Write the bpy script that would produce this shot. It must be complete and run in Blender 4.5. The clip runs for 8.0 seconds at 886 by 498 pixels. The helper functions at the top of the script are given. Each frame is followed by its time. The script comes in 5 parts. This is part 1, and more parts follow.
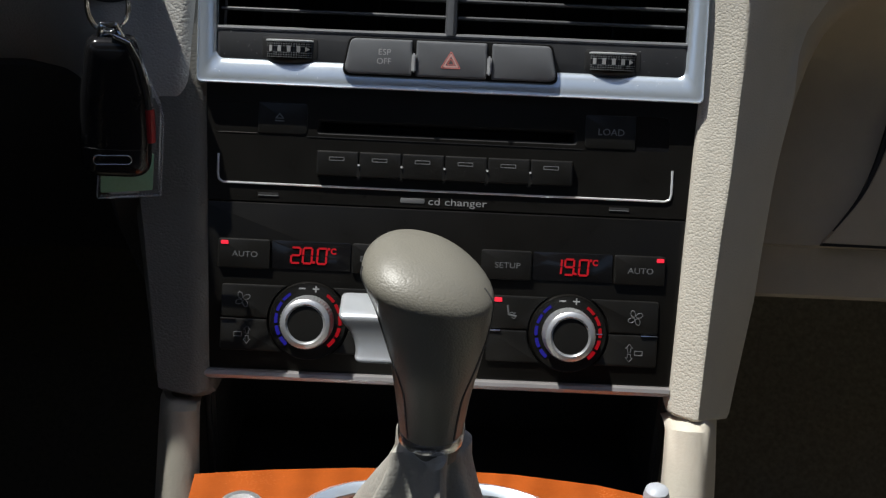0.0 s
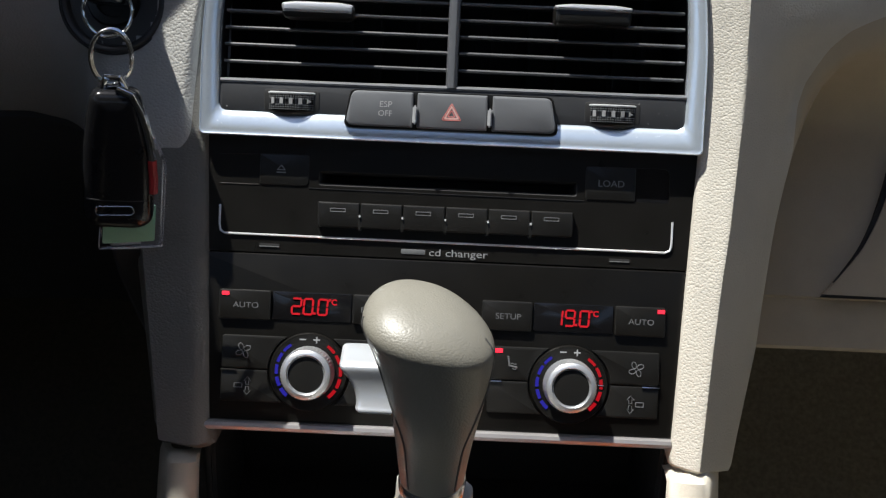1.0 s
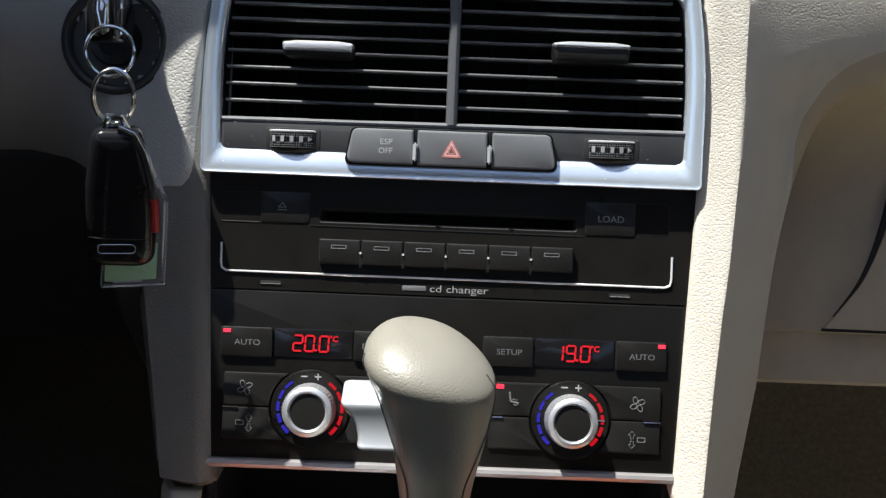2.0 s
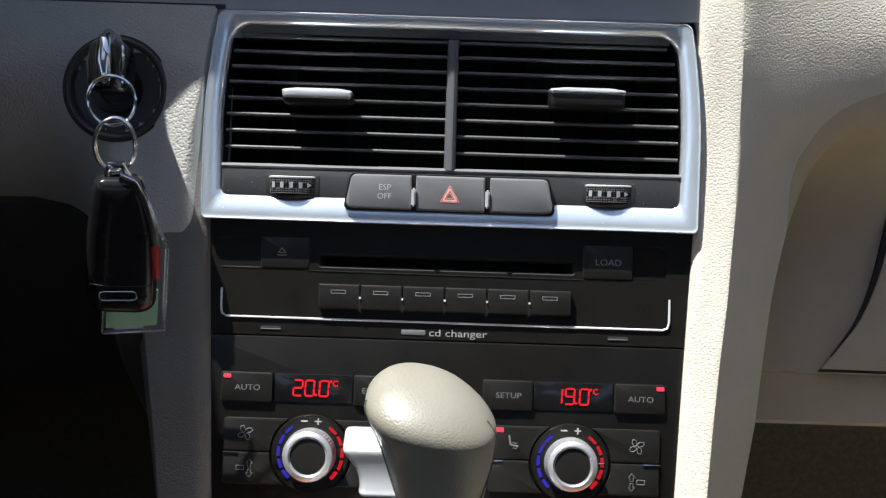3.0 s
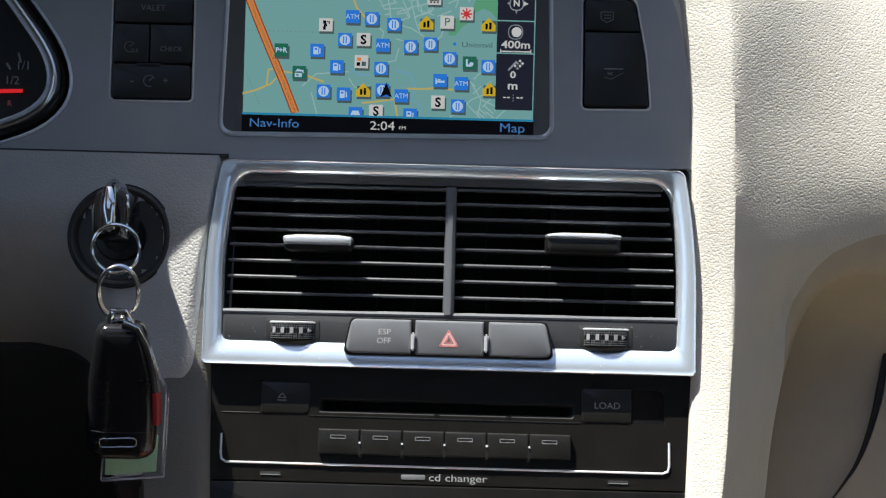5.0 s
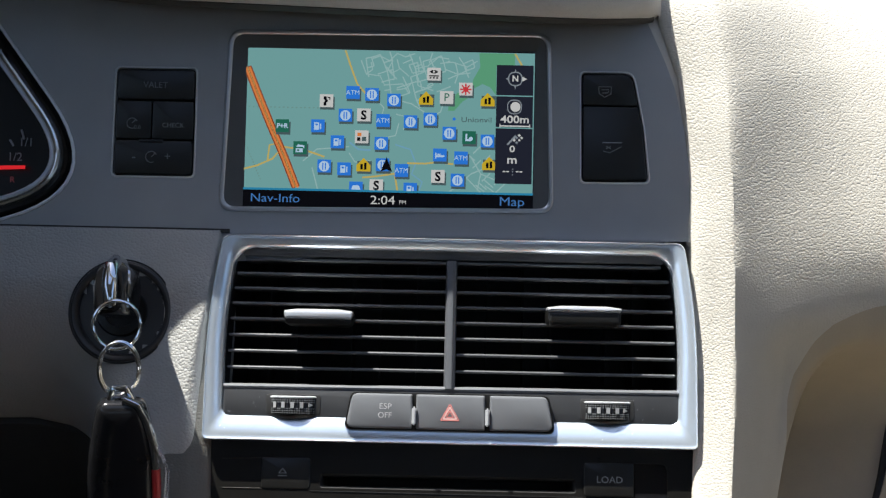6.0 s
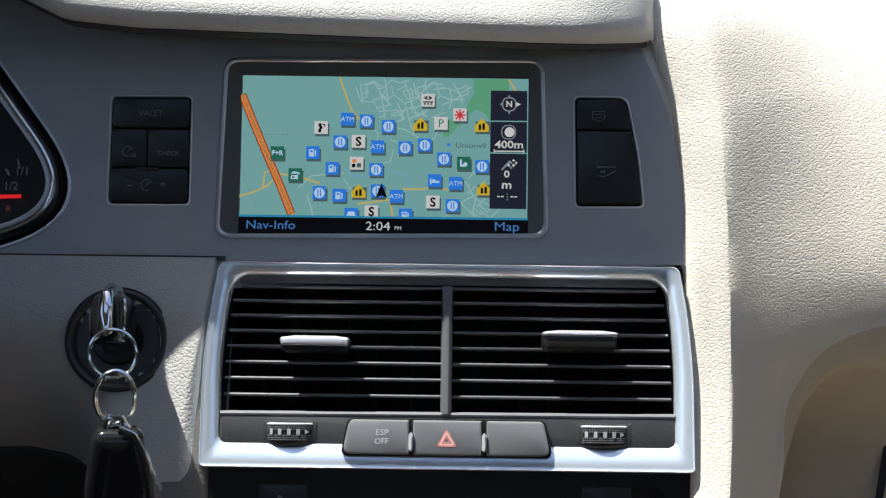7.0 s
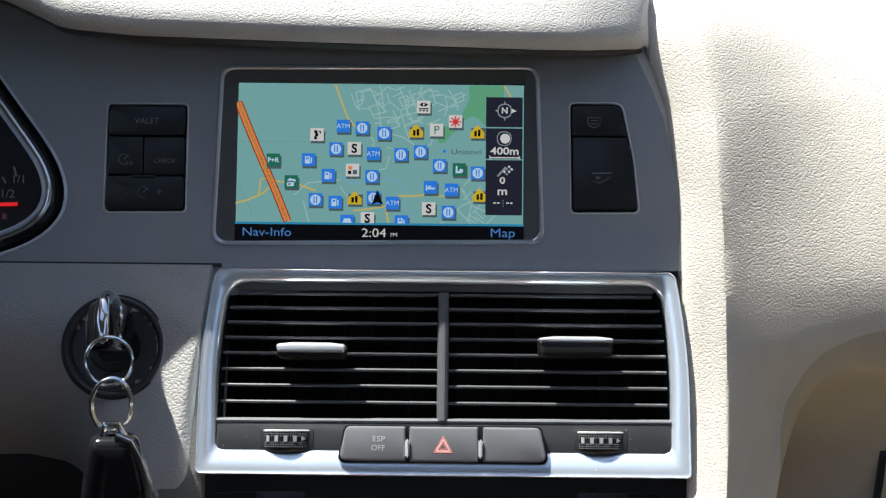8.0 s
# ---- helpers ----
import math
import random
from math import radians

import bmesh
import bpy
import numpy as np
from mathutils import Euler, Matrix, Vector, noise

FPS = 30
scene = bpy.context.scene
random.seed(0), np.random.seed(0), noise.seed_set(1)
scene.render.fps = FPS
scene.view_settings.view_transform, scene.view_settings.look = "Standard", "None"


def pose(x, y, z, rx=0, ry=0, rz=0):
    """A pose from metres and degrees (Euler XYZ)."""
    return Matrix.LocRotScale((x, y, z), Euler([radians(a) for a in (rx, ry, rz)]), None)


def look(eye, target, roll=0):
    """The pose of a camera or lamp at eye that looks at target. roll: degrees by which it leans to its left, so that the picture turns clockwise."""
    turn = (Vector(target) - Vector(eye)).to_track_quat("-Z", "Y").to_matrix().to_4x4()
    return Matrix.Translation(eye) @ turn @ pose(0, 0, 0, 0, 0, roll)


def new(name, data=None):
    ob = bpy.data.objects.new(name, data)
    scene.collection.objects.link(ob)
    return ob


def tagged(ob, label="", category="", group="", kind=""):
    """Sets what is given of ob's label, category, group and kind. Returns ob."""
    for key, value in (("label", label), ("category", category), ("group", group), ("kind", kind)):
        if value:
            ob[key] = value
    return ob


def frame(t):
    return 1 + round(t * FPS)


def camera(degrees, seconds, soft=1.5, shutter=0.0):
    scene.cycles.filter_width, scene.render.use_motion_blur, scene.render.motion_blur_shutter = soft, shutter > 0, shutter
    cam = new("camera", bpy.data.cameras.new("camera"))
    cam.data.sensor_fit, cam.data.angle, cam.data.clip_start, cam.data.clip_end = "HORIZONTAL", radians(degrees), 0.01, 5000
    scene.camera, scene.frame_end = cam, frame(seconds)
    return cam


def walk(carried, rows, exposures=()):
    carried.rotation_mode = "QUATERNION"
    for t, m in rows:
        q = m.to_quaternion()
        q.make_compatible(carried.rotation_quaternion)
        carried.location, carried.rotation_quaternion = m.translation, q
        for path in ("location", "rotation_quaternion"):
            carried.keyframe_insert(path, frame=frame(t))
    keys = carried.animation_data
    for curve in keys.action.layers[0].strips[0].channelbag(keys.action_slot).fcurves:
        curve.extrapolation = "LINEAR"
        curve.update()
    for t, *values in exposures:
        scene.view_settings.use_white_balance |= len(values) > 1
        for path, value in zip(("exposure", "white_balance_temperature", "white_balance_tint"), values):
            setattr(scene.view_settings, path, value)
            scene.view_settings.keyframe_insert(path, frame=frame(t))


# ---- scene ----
cam = camera(38, 8.0, soft=1.3)
PATH = [
    (0.0, look((-0.0010, -0.6417, 0.8926), (-0.0000, -0.0727, 0.5783), 2.56)),
    (0.5, look((-0.0012, -0.6429, 0.8919), (-0.0003, -0.0662, 0.5920), 2.50)),
    (1.0, look((-0.0010, -0.6432, 0.8922), (-0.0015, -0.0618, 0.6016), 2.51)),
    (1.5, look((-0.0005, -0.6439, 0.8923), (-0.0022, -0.0586, 0.6095), 2.32)),
    (2.8, look((-0.0026, -0.6472, 0.8983), (-0.0027, -0.0520, 0.6370), 1.91)),
    (3.0, look((-0.0029, -0.6477, 0.8992), (-0.0028, -0.0509, 0.6415), 1.85)),
    (3.5, look((-0.0040, -0.6500, 0.9000), (-0.0040, -0.0473, 0.6565), 1.80)),
    (4.0, look((-0.0042, -0.6513, 0.9012), (-0.0044, -0.0428, 0.6725), 1.80)),
    (4.5, look((-0.0044, -0.6531, 0.9021), (-0.0036, -0.0392, 0.6884), 1.69)),
    (4.7, look((-0.0044, -0.6531, 0.9030), (-0.0039, -0.0361, 0.6985), 1.63)),
    (5.8, look((-0.0045, -0.6533, 0.9081), (-0.0053, -0.0249, 0.7417), 1.28)),
    (6.0, look((-0.0045, -0.6533, 0.9090), (-0.0056, -0.0234, 0.7487), 1.22)),
    (6.5, look((-0.0035, -0.6531, 0.9105), (-0.0048, -0.0216, 0.7569), 0.95)),
    (7.0, look((-0.0025, -0.6539, 0.9116), (-0.0034, -0.0214, 0.7616), 0.74)),
    (7.5, look((-0.0013, -0.6543, 0.9123), (-0.0021, -0.0213, 0.7650), 0.60)),
    (8.0, look((-0.0007, -0.6547, 0.9125), (-0.0013, -0.0217, 0.7651), 0.57)),
]
EXPOSURES = [(0.0, 0.12), (0.5, 0.42), (1.5, 1.02), (3.5, 1.33), (4.5, 1.38), (6.5, 1.45), (8.0, 1.5)]
walk(cam, PATH, EXPOSURES)

# ---- daylight ----
SUN = Vector((-0.34, 0.05, 0.94)).normalized()
world = bpy.data.worlds.new("sky")
scene.world = world
world.use_nodes = True
sky = world.node_tree.nodes.new("ShaderNodeTexSky")
sky.sky_type, sky.sun_disc = "NISHITA", False
sky.dust_density = 1.6
sky.sun_elevation = math.asin(SUN.z)
sky.sun_rotation = math.atan2(SUN.x, SUN.y)
world.node_tree.links.new(sky.outputs[0], world.node_tree.nodes["Background"].inputs[0])
world.node_tree.nodes["Background"].inputs[1].default_value = 0.086
sun_data = bpy.data.lights.new("sun", "SUN")
sun_data.energy, sun_data.angle, sun_data.color = 5.0, radians(0.53), (0.985, 0.98, 0.93)
sun = new("sun", sun_data)
sun.matrix_world = look(SUN * 10, (0, 0, 0))


# ---- materials ----
def surface(name, colour, rough=0.5, metal=0.0, vary=0.12, scale=60.0, fine=900.0, bump=0.0, grain=0.0, grain_size=0.0026,
            coat=0.0, spec=0.5):
    """A node material: tint that varies at two scales, rough patches, fine relief and, for leather, a pebbled grain."""
    m = bpy.data.materials.new(name)
    m.use_nodes = True
    nt = m.node_tree
    n, l = nt.nodes, nt.links
    bsdf = n["Principled BSDF"]
    pos = n.new("ShaderNodeTexCoord").outputs["Object"]
    big, small = n.new("ShaderNodeTexNoise"), n.new("ShaderNodeTexNoise")
    for tex, s in ((big, scale), (small, fine)):
        tex.inputs["Scale"].default_value = s
        tex.inputs["Detail"].default_value = 4
        l.new(pos, tex.inputs["Vector"])
    both = n.new("ShaderNodeMath")
    both.operation = "MULTIPLY_ADD"
    both.inputs[1].default_value = 0.4
    l.new(small.outputs["Fac"], both.inputs[0])
    l.new(big.outputs["Fac"], both.inputs[2])
    ramp = n.new("ShaderNodeMapRange")
    ramp.inputs["From Min"].default_value, ramp.inputs["From Max"].default_value = 0.35, 1.05
    ramp.inputs["To Min"].default_value, ramp.inputs["To Max"].default_value = 1 - vary, 1 + vary
    l.new(both.outputs[0], ramp.inputs["Value"])
    tint = n.new("ShaderNodeVectorMath")
    tint.operation = "SCALE"
    tint.inputs[0].default_value = colour
    l.new(ramp.outputs[0], tint.inputs["Scale"])
    l.new(tint.outputs[0], bsdf.inputs["Base Color"])
    rr = n.new("ShaderNodeMapRange")
    rr.inputs["From Min"].default_value, rr.inputs["From Max"].default_value = 0.35, 1.05
    rr.inputs["To Min"].default_value, rr.inputs["To Max"].default_value = rough * 0.85, min(1.0, rough * 1.18)
    l.new(both.outputs[0], rr.inputs["Value"])
    l.new(rr.outputs[0], bsdf.inputs["Roughness"])
    bsdf.inputs["Metallic"].default_value = metal
    bsdf.inputs["Coat Weight"].default_value = coat
    bsdf.inputs["Coat Roughness"].default_value = 0.06
    bsdf.inputs["Specular IOR Level"].default_value = spec
    last = None
    if grain:
        warp = n.new("ShaderNodeTexNoise")
        warp.inputs["Scale"].default_value = 0.7 / grain_size
        l.new(pos, warp.inputs["Vector"])
        add = n.new("ShaderNodeVectorMath")
        add.operation = "MULTIPLY_ADD"
        add.inputs[1].default_value = (grain_size * 0.30,) * 3
        l.new(warp.outputs["Color"], add.inputs[0])
        wide = n.new("ShaderNodeVectorMath")
        wide.operation = "MULTIPLY"
        wide.inputs[1].default_value = (0.85, 1.0, 1.05)
        l.new(pos, wide.inputs[0])
        l.new(wide.outputs[0], add.inputs[2])
        cells = n.new("ShaderNodeTexVoronoi")
        cells.feature = "F1"
        cells.inputs["Scale"].default_value = 1 / grain_size
        l.new(add.outputs[0], cells.inputs["Vector"])
        dome = n.new("ShaderNodeMath")
        dome.operation = "MULTIPLY"
        l.new(cells.outputs["Distance"], dome.inputs[0])
        l.new(cells.outputs["Distance"], dome.inputs[1])
        b = n.new("ShaderNodeBump")
        b.inputs["Strength"].default_value = grain
        b.inputs["Distance"].default_value = grain_size * 0.32
        b.invert = True
        l.new(dome.outputs[0], b.inputs["Height"])
        last = b
    if bump:
        b = n.new("ShaderNodeBump")
        b.inputs["Strength"].default_value = bump
        b.inputs["Distance"].default_value = 0.0004
        l.new(small.outputs["Fac"], b.inputs["Height"])
        if last:
            l.new(last.outputs[0], b.inputs["Normal"])
        last = b
    if last:
        l.new(last.outputs[0], bsdf.inputs["Normal"])
    return m


def glow(name, colour, strength):
    """A lit display element."""
    m = bpy.data.materials.new(name)
    m.use_nodes = True
    bsdf = m.node_tree.nodes["Principled BSDF"]
    bsdf.inputs["Base Color"].default_value = (0.003, 0.003, 0.003, 1)
    bsdf.inputs["Roughness"].default_value = 0.5
    bsdf.inputs["Specular IOR Level"].default_value = 0.05
    bsdf.inputs["Emission Color"].default_value = (*colour, 1)
    bsdf.inputs["Emission Strength"].default_value = strength
    return m


CREAM = surface("cream_leather", (0.54, 0.506, 0.440), 0.5, vary=0.06, grain=0.60, grain_size=0.0011, bump=0.03)
CREAM_HOOD = surface("grey_cream_leather", (0.46, 0.445, 0.415), 0.5, vary=0.06, grain=0.72, grain_size=0.00095, bump=0.12)
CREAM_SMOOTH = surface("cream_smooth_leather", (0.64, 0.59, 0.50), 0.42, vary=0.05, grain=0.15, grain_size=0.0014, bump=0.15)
# Dark colour that stands in for shade under the hood.
HOOD_SHADE = surface("hood_shade_dark", (0.035, 0.034, 0.032), 0.8, vary=0.15, bump=0.2)
# Tan hue stands in for warm light bounced onto the glovebox area.
BOUNCE_TAN = surface("bounce_tan_plastic", (0.435, 0.366, 0.272), 0.55, vary=0.07, bump=0.25)
# Left console trim: cream leather, with the shade on it put into the colour.
CREAM_SHADED = surface("cream_leather_shaded", (0.125, 0.120, 0.108), 0.5, vary=0.06, grain=0.5, grain_size=0.0012, bump=0.12)
# Darker copy of the smooth cream leather; the left side's shade is in its colour.
CREAM_LOW_SHADED = surface("cream_smooth_leather_shaded", (0.30, 0.282, 0.24), 0.45, vary=0.05, grain=0.15, grain_size=0.0014, bump=0.15)
POCKET = surface("black_rubber", (0.03, 0.03, 0.03), 0.7, vary=0.2, bump=0.2)
RELEASE = surface("release_button_metal", (0.86, 0.88, 0.91), 0.33, metal=0.7, vary=0.04)
COLLAR = surface("collar_metal", (0.74, 0.75, 0.76), 0.25, metal=0.9, vary=0.05)
TRIM_METAL = surface("trim_metal", (0.42, 0.40, 0.40), 0.34, metal=0.6, vary=0.06, bump=0.03)
TAUPE_KNEE = surface("taupe_panel", (0.39, 0.382, 0.362), 0.5, vary=0.06, grain=0.72, grain_size=0.0012, bump=0.12)
BEZEL = surface("bezel_grey", (0.075, 0.075, 0.073), 0.4, vary=0.1, bump=0.15, fine=2600)
RIM = surface("rim_grey_metal", (0.55, 0.56, 0.58), 0.32, metal=0.8, vary=0.05)
DARK_DASH = surface("dark_grey_dash", (0.085, 0.083, 0.082), 0.5, vary=0.1, grain=0.35, grain_size=0.0016, bump=0.2)
IGNITION = surface("ignition_bezel", (0.030, 0.030, 0.031), 0.42, vary=0.1, bump=0.1)
FASCIA = surface("graphite_fascia", (0.294, 0.299, 0.304), 0.42, metal=0.1, vary=0.05, bump=0.12, fine=2400)
# Paler than the fascia: glints on the recess edges are put into the colour.
FASCIA_GLINT = surface("fascia_edge", (0.58, 0.575, 0.56), 0.35, metal=0.2, vary=0.05)
BLACK = surface("black_plastic", (0.0076, 0.0070, 0.0060), 0.30, vary=0.15, bump=0.04, fine=2600, spec=0.30)
BLACK_SOFT = surface("soft_black_button", (0.0106, 0.0100, 0.0088), 0.33, vary=0.12, bump=0.12, fine=2600, spec=0.40)
BLACK_GLOSS = surface("gloss_black", (0.008, 0.008, 0.009), 0.12, vary=0.2)
STRIP = surface("dark_grey_strip", (0.045, 0.046, 0.049), 0.45, vary=0.1, bump=0.12, fine=2600)
GREY_KEY = surface("grey_switch", (0.135, 0.140, 0.149), 0.42, vary=0.08, bump=0.2, fine=2600)
VOID = surface("unlit_cavity", (0.016, 0.016, 0.0165), 0.7, vary=0.2)
# Neutral aluminium; the blue in this colour stands in for reflected sky.
SATIN = surface("satin_aluminium", (0.82, 0.91, 1.0), 0.24, metal=0.70, vary=0.02, scale=35, bump=0.004, fine=1800)
SATIN_ROUGH = surface("satin_button_metal", (0.76, 0.77, 0.79), 0.33, metal=0.82, vary=0.05, bump=0.05)
SILVER = surface("silver_paint", (0.72, 0.73, 0.75), 0.30, metal=0.45, vary=0.04, bump=0.05)
CHROME = surface("chrome", (0.75, 0.76, 0.78), 0.09, metal=1.0, vary=0.04)
GAUGE_RING = surface("gauge_ring_metal", (0.78, 0.75, 0.70), 0.20, metal=0.9, vary=0.03)
GAUGE_EDGE = surface("gauge_edge_paint", (0.74, 0.78, 0.85), 0.3, metal=0.1, vary=0.03)
LINE = surface("bright_line_metal", (0.78, 0.79, 0.80), 0.3, metal=0.45, vary=0.03)
STEEL = surface("key_steel", (0.82, 0.82, 0.82), 0.14, metal=1.0, vary=0.08)
SLAT = surface("vent_slat", (0.062, 0.064, 0.068), 0.36, vary=0.1, bump=0.02, spec=0.7)
# Lighter than the strip: sun on its top chamfer is put into the colour.
LIP_SUNLIT = surface("strip_lip_sunlit", (0.15, 0.155, 0.165), 0.42, vary=0.08, bump=0.1)
TAB = surface("tab_metal", (0.62, 0.63, 0.65), 0.30, metal=0.6, vary=0.05, bump=0.03)
DIVIDER = surface("divider_plastic", (0.095, 0.099, 0.108), 0.38, vary=0.08, bump=0.15, fine=2600)
FOB = surface("fob_black", (0.010, 0.010, 0.011), 0.14, vary=0.15, bump=0.05, spec=0.35)
RED = surface("red_plastic", (0.33, 0.02, 0.025), 0.35, vary=0.1)
TAG = surface("green_paper_tag", (0.20, 0.40, 0.27), 0.7, vary=0.1, bump=0.2)
PRINT = surface("printed_grey", (0.12, 0.124, 0.128), 0.5, vary=0.05)
PRINT_WHITE = surface("printed_white", (0.70, 0.71, 0.72), 0.4, vary=0.04)
PRINT_MID = surface("printed_mid_grey", (0.27, 0.275, 0.28), 0.45, vary=0.05)
PRINT_KEY = surface("printed_light_grey", (0.42, 0.425, 0.43), 0.45, vary=0.05)
PRINT_PALE = surface("printed_pale_red", (0.62, 0.38, 0.35), 0.5, vary=0.05)
WHEEL = surface("wheel_plastic", (0.014, 0.014, 0.015), 0.25, metal=0.0, vary=0.1)
PRINT_DIM = surface("printed_dark_grey", (0.16, 0.165, 0.17), 0.5, vary=0.05)
PRINT_RED = surface("printed_red", (0.66, 0.20, 0.18), 0.5, vary=0.05)
# Lit copy of the dark carpet: brightness of the passenger side is in the colour.
CARPET_LIT = surface("lit_carpet", (0.34, 0.31, 0.245), 0.95, vary=0.35, scale=220, fine=1500, bump=1.0)
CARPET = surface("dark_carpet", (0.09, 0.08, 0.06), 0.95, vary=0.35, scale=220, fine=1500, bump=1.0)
DOOR = surface("door_trim", (0.17, 0.145, 0.11), 0.6, vary=0.08, bump=0.3)
HEADLINER = surface("headliner_cloth", (0.30, 0.293, 0.28), 0.9, vary=0.08, bump=0.4)
ASPHALT = surface("asphalt", (0.055, 0.054, 0.052), 0.9, vary=0.3, scale=3, fine=120, bump=0.6)
LED = glow("led_red", (1.0, 0.03, 0.06), 1.0)
DIGIT = glow("digit_red", (1.0, 0.02, 0.035), 0.36)
NEEDLE = glow("needle_red", (1.0, 0.03, 0.04), 0.22)
ARC_BLUE = glow("blue_lit_mark", (0.06, 0.05, 0.85), 0.20)
ARC_RED = glow("red_lit_mark", (1.0, 0.015, 0.03), 0.24)


def wood():
    m = surface("burl_wood", (0.40, 0.086, 0.014), 0.25, vary=0.25, scale=18, coat=0.6)
    n, l = m.node_tree.nodes, m.node_tree.links
    wave = n.new("ShaderNodeTexWave")
    wave.inputs["Scale"].default_value, wave.inputs["Distortion"].default_value = 14, 9
    wave.inputs["Detail"].default_value = 3
    l.new(n["Texture Coordinate"].outputs["Object"], wave.inputs["Vector"])
    mix = n.new("ShaderNodeMixRGB")
    mix.blend_type = "MULTIPLY"
    mix.inputs[0].default_value = 0.18
    old = n["Principled BSDF"].inputs["Base Color"].links[0].from_socket
    l.new(old, mix.inputs[1])
    l.new(wave.outputs["Color"], mix.inputs[2])
    l.new(mix.outputs[0], n["Principled BSDF"].inputs["Base Color"])
    return m


WOOD = wood()


def clear():
    m = bpy.data.materials.new("clear_plastic")
    m.use_nodes = True
    b = m.node_tree.nodes["Principled BSDF"]
    b.inputs["Base Color"].default_value = (0.86, 0.88, 0.95, 1)
    b.inputs["Roughness"].default_value = 0.12
    b.inputs["Transmission Weight"].default_value = 0.9
    b.inputs["IOR"].default_value = 1.2
    return m


CLEAR = clear()


# ---- building helpers ----
def thing(name, label, category, m=None, group="", kind=""):
    ob = new(name)
    ob.empty_display_size = 0.02
    ob.matrix_world = m or Matrix()
    return tagged(ob, label, category, group, kind)


def mesh_of(name, bm, material, flat=False):
    bmesh.ops.recalc_face_normals(bm, faces=bm.faces)
    for face in bm.faces:
        face.smooth = not flat
    for edge in bm.edges:
        if len(edge.link_faces) == 2 and edge.calc_face_angle(0) > 0.62:
            edge.smooth = False
    me = bpy.data.meshes.new(name)
    bm.to_mesh(me)
    bm.free()
    me.materials.append(material)
    return me


def part(name, bm, material, parent, label="", at=None):
    ob = new(name, mesh_of(name, bm, material))
    ob.parent = parent
    if at is not None:
        ob.matrix_local = at
    return tagged(ob, label) if label else ob


def whole(name, bm, material, label, category, m=None, kind="", group=""):
    ob = new(name, mesh_of(name, bm, material))
    if m is not None:
        ob.matrix_world = m
    return tagged(ob, label, category, group, kind)


def loft(rings, cap0=True, cap1=True, closed=True, bm=None):
    """Joins rings of equally many points into a skin; caps the ends."""
    bm = bm or bmesh.new()
    rows = [[bm.verts.new(p) for p in ring] for ring in rings]
    n = len(rows[0])
    for a, b in zip(rows, rows[1:]):
        for i in range(n if closed else n - 1):
            j = (i + 1) % n
            bm.faces.new((a[i], a[j], b[j], b[i]))
    if closed and cap0:
        bm.faces.new(rows[0][::-1])
    if closed and cap1:
        bm.faces.new(rows[-1])
    return bm


def inset(pts, d):
    """A convex, counter-clockwise outline drawn in by d."""
    out, n = [], len(pts)
    for i in range(n):
        p, q, r = (Vector(pts[k % n]) for k in (i - 1, i, i + 1))
        a, b = (q - p).normalized(), (r - q).normalized()
        na, nb = Vector((-a.y, a.x)), Vector((-b.y, b.x))
        k = na + nb
        out.append(tuple(q + k * (2 * d / max(k.length_squared, 1e-9))))
    return out


def rounded(pts, r, n=5):
    """The outline pts with its corners rounded; r may be one radius or one a corner."""
    out, m = [], len(pts)
    rs = r if isinstance(r, (list, tuple)) else [r] * m
    for i in range(m):
        p, q, s = (Vector(pts[k % m]) for k in (i - 1, i, i + 1))
        a, b = (p - q), (s - q)
        half = a.angle(b) / 2
        cut = min(rs[i] / math.tan(half), a.length * 0.49, b.length * 0.49)
        u, v = q + a.normalized() * cut, q + b.normalized() * cut
        for k in range(n + 1):
            t = k / n
            out.append(tuple(u * (1 - t) ** 2 + q * 2 * t * (1 - t) + v * t**2))
    return out


def box(x0, y0, x1, y1):
    return [(x0, y0), (x1, y0), (x1, y1), (x0, y1)]


def raised(pts, r, z0, z1, b=0.0006, n=4, bm=None):
    """A slab on an outline, its upper edge rounded by b."""
    steps = [(0.0, z0), (0.0, z1 - b), (b * 0.3, z1 - b * 0.3), (b, z1)]
    rs = r if isinstance(r, (list, tuple)) else [r] * len(pts)
    rings = []
    for d, z in steps:
        ring = rounded(inset(pts, d) if d else pts, [max(q - d, 0.00005) for q in rs], n)
        rings.append([(x, y, z) for x, y in ring])
    return loft(rings, bm=bm)


def frame_ring(outer, r0, inner, r1, z0, z1, b=0.001, n=6, depth=0.0, crown=0.0):
    """A frame between two outlines of equally many corners, with rounded edges and an inner wall that goes back by depth."""
    o = [rounded(outer, r0, n), rounded(inset(outer, b), r0, n)]
    i = [rounded(inner, r1, n), rounded(inset(inner, -b), r1, n)]
    mid = [((p[0] + q[0]) / 2, (p[1] + q[1]) / 2, z1 + crown) for p, q in zip(o[1], i[1])]
    rings = [[(*p, z0) for p in o[0]], [(*p, z1 - b) for p in o[0]], [(*p, z1) for p in o[1]], mid,
             [(*p, z1) for p in i[1]], [(*p, z1 - b) for p in i[0]], [(*p, z0 - depth) for p in i[0]]]
    return loft(rings, cap0=False, cap1=False)


